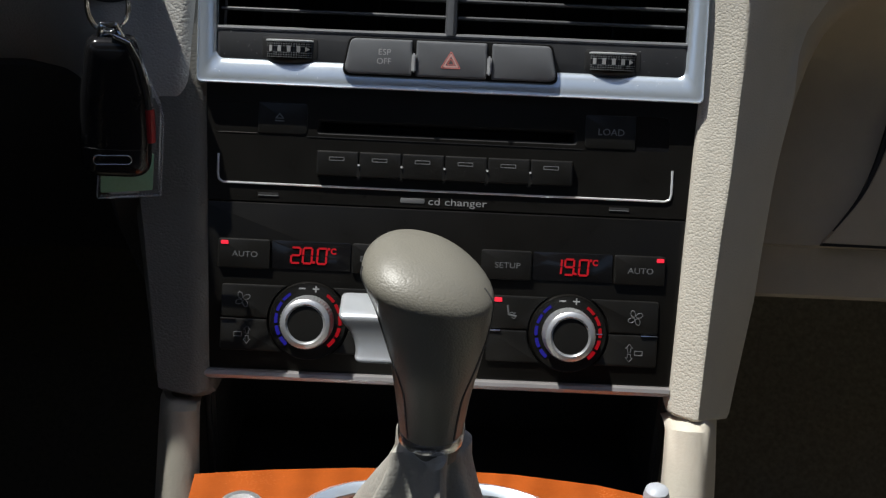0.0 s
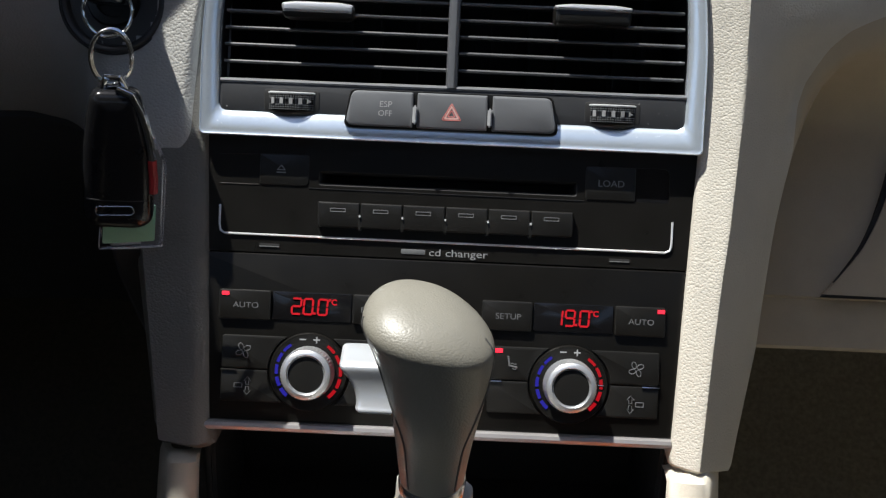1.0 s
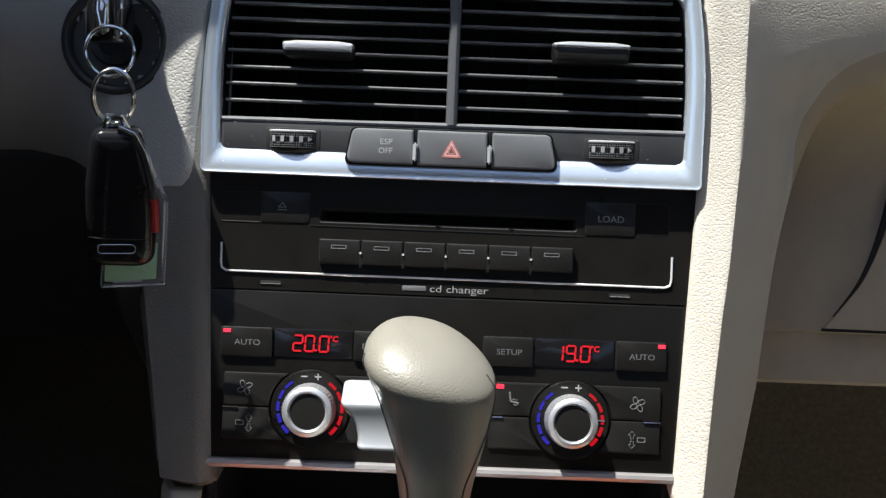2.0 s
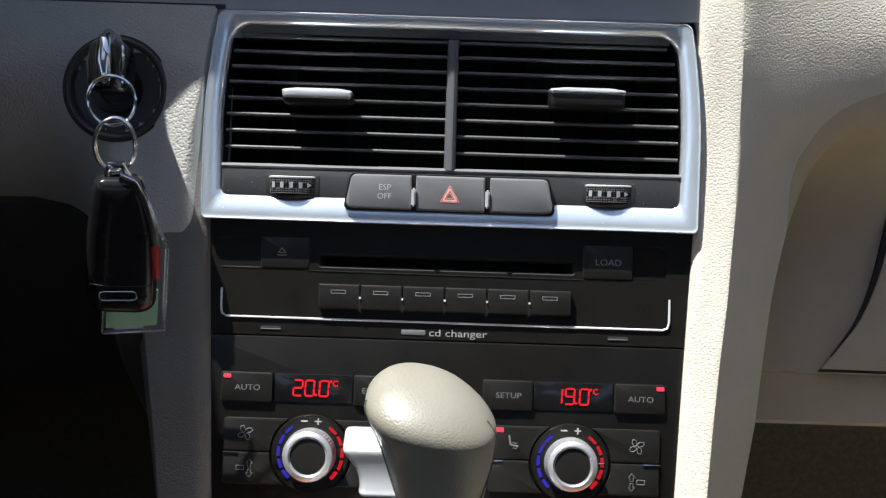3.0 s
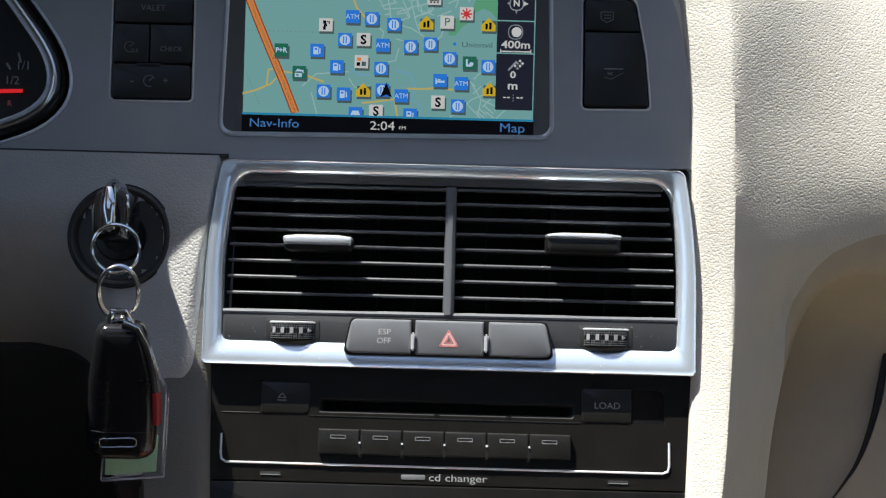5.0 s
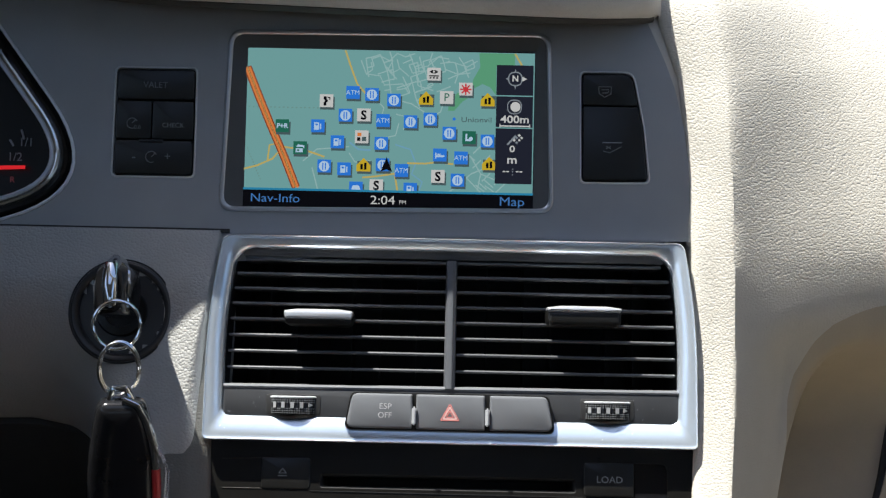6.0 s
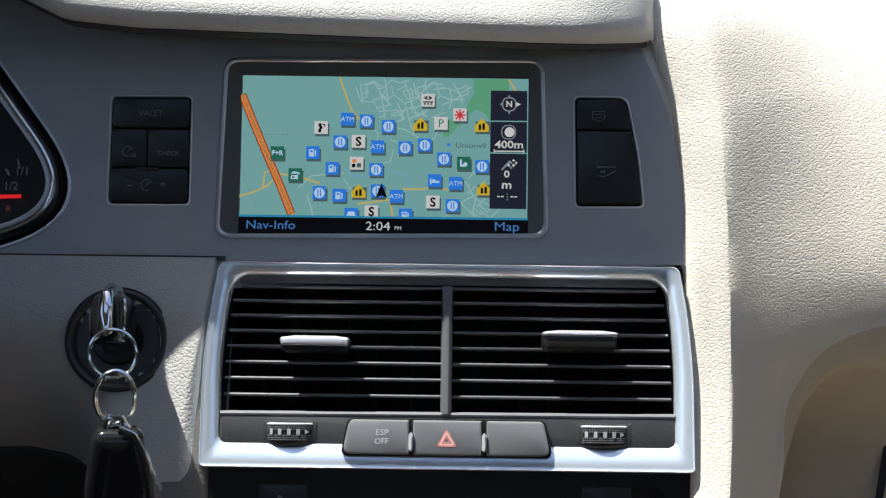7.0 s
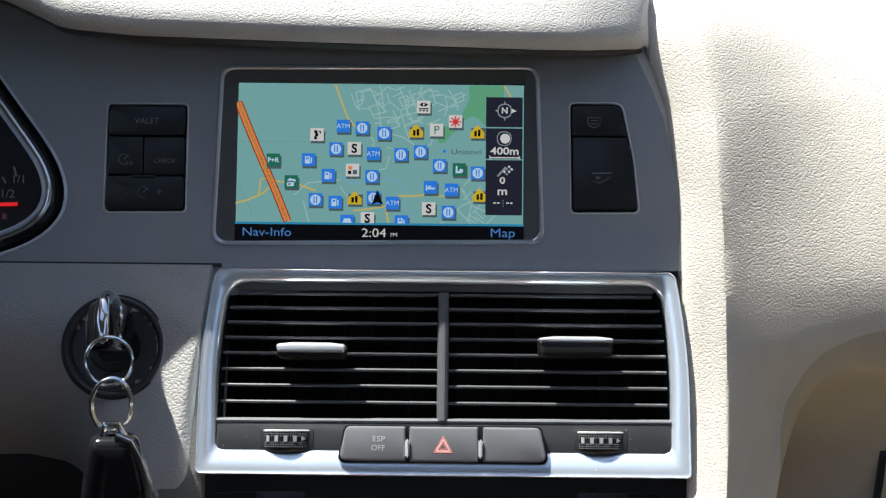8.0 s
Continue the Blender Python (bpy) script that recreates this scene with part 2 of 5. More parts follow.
def plate(outer, holes, z0, z1):
    """A flat plate with holes through it."""
    bm = bmesh.new()
    edges, loops = [], []
    for pts in [outer, *holes]:
        vs = [bm.verts.new((*p, z1)) for p in pts]
        es = [bm.edges.new((vs[k], vs[(k + 1) % len(vs)])) for k in range(len(vs))]
        edges += es
        loops.append(vs)
    bmesh.ops.triangle_fill(bm, edges=edges, use_beauty=True, use_dissolve=False)
    for vs in loops:
        low = [bm.verts.new((v.co.x, v.co.y, z0)) for v in vs]
        for k in range(len(vs)):
            j = (k + 1) % len(vs)
            bm.faces.new((vs[k], vs[j], low[j], low[k]))
    return bm


def circle(r, n=40, cx=0.0, cy=0.0):
    return [(cx + r * math.cos(2 * math.pi * k / n), cy + r * math.sin(2 * math.pi * k / n)) for k in range(n)]


def turned(profile, n=48, cx=0.0, cy=0.0, knurl=None, bm=None):
    """A body turned about z from (radius, z) pairs; knurl: (first, last, count, depth) ridges on some rings."""
    rings = []
    for k, (r, z) in enumerate(profile):
        ring = []
        for i in range(n):
            a = 2 * math.pi * i / n
            rr = r
            if knurl and knurl[0] <= k <= knurl[1]:
                rr -= knurl[2] * (i % 2)
            ring.append((cx + rr * math.cos(a), cy + rr * math.sin(a), z))
        rings.append(ring)
    return loft(rings, bm=bm)


def tube(path, r, n=8, closed=False, bm=None):
    """A round bar along a path of points."""
    pts = [Vector(p) for p in path]
    rings, m = [], len(pts)
    up = None
    for k, p in enumerate(pts):
        a = pts[(k + 1) % m] if closed or k < m - 1 else p
        b = pts[k - 1] if closed or k > 0 else p
        t = (a - b).normalized()
        if up is None:
            up = t.orthogonal().normalized()
        up = (up - t * up.dot(t)).normalized()
        side = t.cross(up)
        rr = r[k] if isinstance(r, (list, tuple)) else r
        rings.append([tuple(p + (up * math.cos(2 * math.pi * i / n) + side * math.sin(2 * math.pi * i / n)) * rr) for i in range(n)])
    if closed:
        rings.append(rings[0])
        out = loft(rings, False, False, bm=bm)
        bmesh.ops.remove_doubles(out, verts=out.verts, dist=1e-7)
        return out
    return loft(rings, bm=bm)


def sheet(grid, thick=None):
    """A skin on rows of points, with thickness."""
    bm = loft(grid, closed=False)
    if thick:
        bmesh.ops.recalc_face_normals(bm, faces=bm.faces)
        bmesh.ops.solidify(bm, geom=bm.faces[:], thickness=thick)
    return bm


def smoothstep(a, b, x):
    t = min(1.0, max(0.0, (x - a) / (b - a)))
    return t * t * (3 - 2 * t)


def along(table, x):
    """Piecewise smooth reading of a table of (x, value)."""
    xs, ys = zip(*table)
    return float(np.interp(x, xs, ys))


TEXTS = {}


def text(body, size, material, parent, at, z=0.0, name="lettering", squash=1.0, label="", bold=0.0):
    """Words in the built-in font, as a thin mesh centred on at."""
    key = (body, size, squash, bold)
    if key not in TEXTS:
        cu = bpy.data.curves.new("lettering", "FONT")
        cu.body, cu.size, cu.align_x, cu.align_y = body, size, "CENTER", "CENTER"
        cu.extrude, cu.resolution_u, cu.offset = 0.00006, 3, bold
        tmp = new("lettering", cu)
        bpy.context.view_layer.update()
        me = bpy.data.meshes.new_from_object(tmp.evaluated_get(bpy.context.evaluated_depsgraph_get()))
        bpy.data.objects.remove(tmp)
        for v in me.vertices:
            v.co.x *= squash
        TEXTS[key] = me
    me = TEXTS[key].copy()
    me.materials.clear()
    me.materials.append(material)
    ob = new(name, me)
    ob.parent = parent
    ob.matrix_local = Matrix.Translation((at[0], at[1], z))
    return tagged(ob, label) if label else ob


def lean(y, z, degrees):
    """The pose of a panel through (0, y, z): its x to the right, its y up along the slope, its z towards the seats."""
    return pose(0, y, z, 90 - degrees, 0, 0)


DISPLAY = lean(0.0313, 0.7956, 17)
VENT = lean(0.0114, 0.7436, 21)
STACK = lean(-0.0209, 0.6439, 26)


# ---- the cabin round the dashboard ----
def block(x0, y0, z0, x1, y1, z1, b=0.004):
    bm = bmesh.new()
    bmesh.ops.create_cube(bm, size=1, matrix=Matrix.Translation(((x0 + x1) / 2, (y0 + y1) / 2, (z0 + z1) / 2)) @ Matrix.Diagonal((x1 - x0, y1 - y0, z1 - z0, 1)))
    if b:
        bmesh.ops.bevel(bm, geom=bm.edges[:], offset=b, segments=2, affect="EDGES")
    return bm


bm = bmesh.new()
bmesh.ops.create_grid(bm, x_segments=8, y_segments=8, size=400, matrix=Matrix.Translation((0, 0, -0.35)))
whole("ground", bm, ASPHALT, "grey asphalt ground outside the car", "ground", kind="structure")
floor_profile = [(-2.2, 0.02), (-0.9, 0.02), (0.1, 0.03), (0.3, 0.06), (0.55, 0.30), (0.62, 0.45), (0.66, 0.70)]
bm = sheet([[(x, y, z) for x in np.linspace(-0.78, 0.78, 14)] for y, z in floor_profile], 0.03)
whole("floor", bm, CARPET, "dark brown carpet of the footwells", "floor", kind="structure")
# Extra sheet over the floor that carries the paler, lit carpet colour.
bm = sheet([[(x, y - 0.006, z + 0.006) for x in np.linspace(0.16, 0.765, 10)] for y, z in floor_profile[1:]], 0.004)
whole("floor_carpet", bm, CARPET_LIT, "passenger footwell carpet, coloured paler for the light on it", "carpet", kind="structure")
whole("ceiling", plate(box(-0.8, -2.25, 0.8, -0.27), [box(-0.34, -0.95, 0.30, -0.38)], 1.36, 1.40), HEADLINER, "pale cloth headliner with a roof opening", "ceiling", kind="structure")
for name, side in (("wall_left", -1), ("wall_right", 1)):
    outline = [(-2.25, 0.0), (0.68, 0.0), (0.68, 0.92), (0.3, 1.02), (-0.22, 1.38), (-0.46, 1.38), (-2.25, 1.38)]
    opening = rounded(box(-1.95, 0.99, -0.34, 1.29), 0.06, 5) if side < 0 else rounded([(-1.95, 1.03), (-0.14, 1.03), (-0.17, 1.12), (-0.28, 1.29), (-1.95, 1.29)], 0.05, 5)
    wall = plate(outline, [opening], 0, 0.06)
    wall.transform(Matrix(((0, 0, 1, side * 0.8 - 0.03), (1, 0, 0, 0), (0, 1, 0, 0), (0, 0, 0, 1))))
    whole(name, wall, DOOR, "beige door trim below a long side window", "wall", kind="structure")
back = plate(box(-0.8, 0.0, 0.8, 1.38), [box(-0.50, 1.16, 0.50, 1.33)], 0, 0.05)
back.transform(Matrix(((1, 0, 0, 0), (0, 0, 1, -2.3), (0, 1, 0, 0), (0, 0, 0, 1))))
whole("wall_rear", back, DOOR, "cream rear end of the cabin below its window", "wall", kind="structure")
whole("wall_front", block(-0.8, 0.68, 0.0, 0.8, 0.72, 1.00), BLACK, "black bulkhead behind the dashboard", "wall", kind="structure")

# ---- dashboard ----
dash = thing("dashboard", "graphite and cream leather car dashboard under a padded hood", "dashboard")
gauge_hole = rounded(inset([(-0.400, 0.119), (-0.400, -0.097), (-0.1805, -0.031), (-0.292, 0.119)], 0.0013), [0.0287, 0.0287, 0.0417, 0.0587], 12)
fascia_edge = [(-0.79, -0.0545), (0.1274, -0.0520), (0.1267, -0.0310), (0.1246, -0.0067), (0.1222, 0.010), (0.1173, 0.0300), (0.1116, 0.0450), (0.1036, 0.0623), (0.0956, 0.0800), (-0.16, 0.080), (-0.30, 0.12), (-0.79, 0.12)]
screen_rim = [(-0.1256, -0.0403), (0.0523, -0.0379), (0.0492, 0.0579), (-0.1222, 0.0562)]
lb = [(-0.1834, -0.0227), (-0.1412, -0.0224), (-0.1411, 0.0346), (-0.1827, 0.0344)]
rb = [(0.0683, -0.0209), (0.1032, -0.0204), (0.1000, 0.0080), (0.0940, 0.0372), (0.0673, 0.0371)]
fascia = plate(fascia_edge, [gauge_hole, rounded(inset(screen_rim, 0.001), 0.006, 6), rounded(inset(lb, -0.0006), 0.003), rounded(inset(rb, -0.0006), [0.003, 0.003, 0.02, 0.006, 0.003])], -0.012, 0.0)
part("fascia", fascia, FASCIA, dash, "satin graphite grey fascia panel", DISPLAY)

# Unseen block added to stop sun leaking between hood and passenger pad.
part("dash_light_block", block(-0.79, 0.09, 0.62, 0.79, 0.69, 0.835), BLACK, dash)

# padded hood over the screen and the instruments
hood_front = [(-0.80, -0.11), (-0.45, -0.10), (-0.30, -0.0895), (-0.275, -0.0865), (-0.259, -0.066), (-0.238, -0.02), (-0.225, 0.0025), (-0.19, 0.0045), (-0.15, 0.008), (0.045, 0.008), (0.07, 0.013), (0.09, 0.027), (0.10, 0.035), (0.107, 0.045), (0.12, 0.055)]
hood_low = [(-0.80, 0.93), (-0.45, 0.93), (-0.26, 0.901), (-0.225, 0.8825), (-0.197, 0.8685), (-0.16, 0.8648), (-0.055, 0.8620), (0.0935, 0.8586), (0.112, 0.858)]


def hood_ring(x, shrink=0.0):
    f, b = along(hood_front, x), along(hood_low, x)
    pts = [(0.062, b + 0.0045), (f + 0.020, b), (f + 0.0105, b + 0.0012), (f + 0.0058, b + 0.0034), (f + 0.0026, b + 0.0062), (f + 0.0007, b + 0.0092), (f + 0.0006, b + 0.0128),
           (f + 0.0032, b + 0.0180), (f + 0.0075, b + 0.0262), (f + 0.016, b + 0.038), (f + 0.036, b + 0.052), (0.13, b + 0.066), (0.22, b + 0.074), (0.69, b + 0.095), (0.69, b - 0.03), (0.062, b - 0.03)]
    return [(x, y + shrink * 1.5 * (1 if y < 0.06 else 0), z - shrink * (1 if z > b + 0.004 else -0.4)) for y, z in pts]


xs = [-0.80, -0.62] + list(np.linspace(-0.45, -0.15, 50)) + list(np.linspace(-0.14, 0.1020, 26))
rings = [hood_ring(x) for x in xs] + [hood_ring(0.1055, 0.0007), hood_ring(0.1080, 0.0022), hood_ring(0.1096, 0.0045), hood_ring(0.1103, 0.008)]
part("hood_pad", loft(rings), CREAM_HOOD, dash, "pale grained leather hood pad lit by the sun")

# Dark sheet added below the pad to deepen the shade under it.
shade_rows = []
for x in xs + [0.1055]:
    f, b = along(hood_front, x), along(hood_low, x)
    near = min(f + 0.0066, 0.056)
    shade_rows.append([(x, 0.0640, b + 0.0036), (x, 0.0640, b - 0.0022), (x, near + 0.010, b - 0.0010), (x, near + 0.0035, b + 0.0004), (x, near, b + 0.0024), (x, near + 0.001, b + 0.0040)])
part("hood_shade_sheet", loft(shade_rows), HOOD_SHADE, dash, "dark sheet added for the shade under the hood")

# passenger side: one padded skin from the windscreen over the ridge beside the screen down to the glovebox
ridge = [(0.69, 0.955), (0.40, 0.940), (0.24, 0.925), (0.14, 0.912), (0.095, 0.902), (0.066, 0.888), (0.050, 0.870), (0.037, 0.840), (0.0255, 0.810), (0.016, 0.780), (0.0065, 0.750),
         (-0.0015, 0.725), (-0.0080, 0.705), (-0.015, 0.685), (-0.024, 0.663), (-0.034, 0.640), (-0.052, 0.602), (-0.073, 0.558), (-0.0885, 0.526), (-0.1015, 0.500)]
pad = [(0.69, 0.960), (0.42, 0.945), (0.30, 0.935), (0.20, 0.924), (0.135, 0.910), (0.088, 0.896), (0.059, 0.874), (0.0455, 0.845), (0.0356, 0.812), (0.0285, 0.780), (0.0237, 0.750),
       (0.0212, 0.727), (0.0208, 0.712), (0.0214, 0.7005), (0.0262, 0.687), (0.041, 0.671), (0.0600, 0.643), (0.0575, 0.612), (0.040, 0.575), (0.0225, 0.539)]
inner_x = [(0.49, 0.1203), (0.57, 0.1243), (0.645, 0.1285), (0.742, 0.1268), (0.77, 0.1258), (0.80, 0.1230), (0.829, 0.1190), (0.869, 0.1048), (0.90, 0.099), (0.95, 0.097)]
crest_x = [(0.49, 0.1338), (0.532, 0.1368), (0.5555, 0.1385), (0.587, 0.1413), (0.6134, 0.1443), (0.656, 0.1473), (0.683, 0.1486), (0.742, 0.1485), (0.829, 0.1447), (0.887, 0.1355), (0.93, 0.125), (0.95, 0.12)]


def refine(rows, n):
    """More points along a profile, by a smooth curve through it."""
    p = np.array(rows)
    t, u = np.arange(len(p)), np.linspace(0, len(p) - 1, n)
    out = []
    for v in u:
        i = min(int(v), len(p) - 2)
        f = v - i
        a, b, c, d = p[max(i - 1, 0)], p[i], p[i + 1], p[min(i + 2, len(p) - 1)]
        out.append(0.5 * (2 * b + (c - a) * f + (2 * a - 5 * b + 4 * c - d) * f**2 + (3 * b - a - 3 * c + d) * f**3))
    return out


arch = [(0.49, 0.029), (0.54, 0.037), (0.60, 0.0400), (0.63, 0.0405), (0.655, 0.039), (0.666, 0.041), (0.682, 0.050), (0.692, 0.060), (0.70, 0.074), (0.705, 0.087), (0.712, 0.13), (0.722, 0.30)]
fascia_side = [(0.7956 + v * 0.9563, x) for x, v in fascia_edge[1:9]]
inside = [0.02, 0.05, 0.08, 0.12, 0.18, 0.25, 0.32, 0.39, 0.46, 0.53, 0.60, 0.67, 0.74, 0.80, 0.86, 0.91, 0.96, 1.0]
beyond = [0.0015, 0.003, 0.005, 0.0075, 0.010, 0.013, 0.016, 0.020, 0.025, 0.032, 0.042, 0.055, 0.075, 0.11, 0.18, 0.30]
grid = []
for (cy, cz), (py, pz) in zip(refine(ridge, 130), refine(pad, 130)):
    xi, xc = along(inner_x, cz), along(crest_x, cz)
    sunk = 0.0092 + 0.0033 * smoothstep(0.735, 0.79, cz)
    row = [(along(fascia_side, cz) - 0.003, 0.0325 + (cz - 0.7956) * 0.3057, cz) if 0.7425 < cz < 0.873 else (xi - 0.002, cy + 0.16, cz), (xi, cy + sunk, cz), (xi + 0.0006, cy + sunk - 0.0018, cz), (xi + 0.0022, cy + sunk - 0.0034, cz), (xi + 0.005, cy + sunk - 0.0050, cz)]
    for k in (0.45, 0.65, 0.82, 0.93):
        row.append((xi + (xc - xi) * k, cy + (sunk - 0.0026) * (1 - k) ** 1.05, cz))
    row.append((xc, cy + 0.0003, cz))
    lower = smoothstep(0.705, 0.65, cz)
    edge = along(arch, cz)
    face = along([(0.49, 0.0260), (0.60, 0.0340), (0.66, 0.035), (0.72, 0.034)], cz)
    for o in [edge * k for k in inside] + [edge + d for d in beyond]:
        g = 1 - math.exp(-o / 0.042)
        swell = 0.80 * max(0.0, min(cz, 0.88) - 0.733) ** 1.5 * smoothstep(-0.004, 0.09, o)
        fold = 0.0045 * (1 - math.exp(-o / 0.014)) * smoothstep(0.855, 0.765, cz)
        high = Vector((xc + o, min(0.69, cy + (py - cy) * g + swell + fold), cz + (pz - cz) * g))
        t = smoothstep(edge - 0.008, edge + 0.016 + 0.020 * smoothstep(0.59, 0.68, cz), o)
        away = 1.25 * (math.hypot(min(o, face), 0.0012) - 0.0012)
        low = Vector((xc + o, cy + away, cz - away * 0.60 * smoothstep(0.57, 0.50, cz))).lerp(Vector((xc + o, py, pz)), t)
        row.append(tuple(high.lerp(low, lower)))
    grid.append(row)
EDGE_COL, ARCH_ROW = 9 + len(inside), next(k for k, row in enumerate(grid) if row[9][2] < 0.716)
for d, down in ((0.0012, 0.0022), (0.0040, 0.0036), (0.010, 0.0042), (0.022, 0.0044)):
    grid.append([(x, y + d, z - down) for x, y, z in grid[129]])


def skin(keep, thick):
    """The faces of the pad's grid for which keep(row, column) holds, with thickness."""
    bm, made = bmesh.new(), {}
    for r in range(len(grid) - 1):
        for c in range(len(grid[0]) - 1):
            if keep(r, c):
                corner = []
                for i, j in ((r, c), (r, c + 1), (r + 1, c + 1), (r + 1, c)):
                    if (i, j) not in made:
                        made[i, j] = bm.verts.new(grid[i][j])
                    corner.append(made[i, j])
                bm.faces.new(corner)
    bmesh.ops.recalc_face_normals(bm, faces=bm.faces)
    bmesh.ops.solidify(bm, geom=bm.faces[:], thickness=thick)
    return bm


part("passenger_pad", skin(lambda r, c: c < EDGE_COL or r < ARCH_ROW, -0.0015), CREAM, dash, "cream grained leather passenger pad, partly sunlit")
part("glovebox_surround", skin(lambda r, c: c >= EDGE_COL and r >= ARCH_ROW, -0.0015), BOUNCE_TAN, dash, "recess round the glovebox, warm bounce light put into its tan colour")

lower_right = sheet([[(x, y, z) for x in np.linspace(0.155, 0.78, 8)] for y, z in [(0.0290, 0.5400), (0.0235, 0.5368), (0.0225, 0.533), (0.0180, 0.522), (0.0125, 0.511), (0.0140, 0.508), (0.08, 0.505)]], 0.003)
part("lower_trim", lower_right, BOUNCE_TAN, dash, "beige plastic lower edge of the dashboard")

# knee panel with the ignition, driver's side: a skin that rolls under towards its seam
knee_low = [(-0.79, -0.15), (-0.30, -0.100), (-0.245, -0.0985), (-0.225, -0.1030), (-0.212, -0.1115), (-0.1965, -0.144), (-0.188, -0.166), (-0.134, -0.168)]


def knee_roll(x, v):
    d = max(0.0, -0.018 - v)
    side = 0.0062 * min(1.0, max(0.0, (v + 0.068) / 0.065)) ** 1.9 - 0.1292
    swell = 0.0048 * smoothstep(side - 0.034, side - 0.001, x) * smoothstep(-0.128, -0.104, v) * smoothstep(0.006, -0.030, v)
    turn = 0.0026 + 0.0085 * smoothstep(-0.030, -0.095, v)
    return -0.002 + swell - 0.024 * smoothstep(side - turn, side + turn * 1.8, x) - 13.0 * d * d * smoothstep(-0.172, -0.228, x)


knee_bm = bmesh.new()
cols = [-0.79, -0.65, -0.52, -0.42, -0.36] + list(np.linspace(-0.33, -0.16, 50)) + list(np.linspace(-0.157, -0.118, 46))
rows = [[knee_bm.verts.new((x, 0.004 + (along(knee_low, x) - 0.004) * s, knee_roll(x, 0.004 + (along(knee_low, x) - 0.004) * s))) for x in cols] for s in np.linspace(0, 1, 48)]
rows.append([knee_bm.verts.new((v.co.x, v.co.y - 0.0003, v.co.z - 0.0015)) for v in rows[-1]])
rows.append([knee_bm.verts.new((v.co.x, v.co.y + 0.0020, v.co.z - 0.014)) for v in rows[-2]])
for a, b in zip(rows, rows[1:]):
    for k in range(len(cols) - 1):
        mid = (a[k].co + b[k + 1].co) / 2
        if math.hypot(mid.x + 0.1756, mid.y + 0.0405) > 0.0232:
            knee_bm.faces.new((a[k], a[k + 1], b[k + 1], b[k]))
part("panel_gap", block(-0.30, 0.0030, -0.0040, -0.120, 0.0050, -0.0026, 0), VOID, dash, "dark gap above the knee panel", VENT)
part("knee_panel", knee_bm, TAUPE_KNEE, dash, "dark grey grained panel round the ignition", VENT)
# Knee panel goes on below its seam; near black colour stands in for deep shade.
under = []
for down, back in ((-0.004, 0.012), (0.004, 0.0130), (0.02, 0.030), (0.05, 0.075), (0.09, 0.140), (0.14, 0.22)):
    under.append([(x, max(along(knee_low, x), -0.165) - down, knee_roll(x, along(knee_low, x)) - back + 0.008) for x in cols[:-8]])
part("lower_knee_panel", sheet(under, 0.003), POCKET, dash, "panel below the knee seam, blackened for the shade on the driver side", VENT)

# ---- glovebox ----
glove = thing("glovebox", "beige glovebox with a rounded lid corner and a dark gap", "glovebox", STACK)
lid = [(0.2690, 0.075), (0.2660, 0.050), (0.2590, 0.005), (0.2520, -0.0218), (0.2430, -0.0436), (0.2325, -0.0588), (0.2200, -0.0741), (0.60, -0.0760), (0.60, 0.075)]
gap = [(p[0] - 0.0042 + 0.0007 * k, p[1] - 0.0002 * k) for k, p in enumerate(lid[:7])] + [(0.61, -0.0763), (0.61, 0.075)]

def outline_slab(pts, z0, z1):
    return plate(pts, [], z0, z1)


part("lid_gap", outline_slab(refine(gap[:7], 30) + gap[7:], -0.095, -0.0812), VOID, glove, "dark gap round the lid")
part("lid", outline_slab(refine([(p[0] + 0.001, p[1] + 0.0006) for p in lid[:7]], 30) + lid[7:], -0.093, -0.0800), BOUNCE_TAN, glove)

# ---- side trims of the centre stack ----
trim_l = thing("console_side_trim", "cream leather trim beside the centre stack, its shade put into the colour", "trim")
grid = []
for (cy, cz) in refine([p for p in ridge if p[1] < 0.71], 48):
    xi, w = along(inner_x, cz), along([(0.49, 0.027), (0.60, 0.040), (0.66, 0.046), (0.76, 0.044)], cz)
    top = smoothstep(0.63, 0.67, cz)
    row = [(-xi, cy + 0.03, cz), (-xi, cy + 0.0125, cz), (-xi - 0.001, cy + 0.0106, cz), (-xi - 0.004, cy + 0.0086, cz)]
    row += [(-xi - w * k, cy + 0.0082 + 0.007 * max(0, k - 0.12) ** 1.25 + 0.04 * max(0, k - 0.42) * top, cz) for k in (0.2, 0.28, 0.35, 0.43, 0.5, 0.58, 0.65, 0.78)]
    row += [(-xi - w * 0.88, cy + 0.0225, cz), (-xi - w * 0.95, cy + 0.0265, cz), (-xi - w, cy + 0.032, cz), (-xi - w - 0.001, cy + 0.06, cz)]
    grid.append(row)
last = grid[-1]
grid.append([(x * 0.995, y + 0.003, z - 0.003) for x, y, z in last])
grid.append([(x * 0.99, y + 0.02, z - 0.004) for x, y, z in last])
part("upper_section", sheet(grid, -0.003), CREAM_SHADED, trim_l)


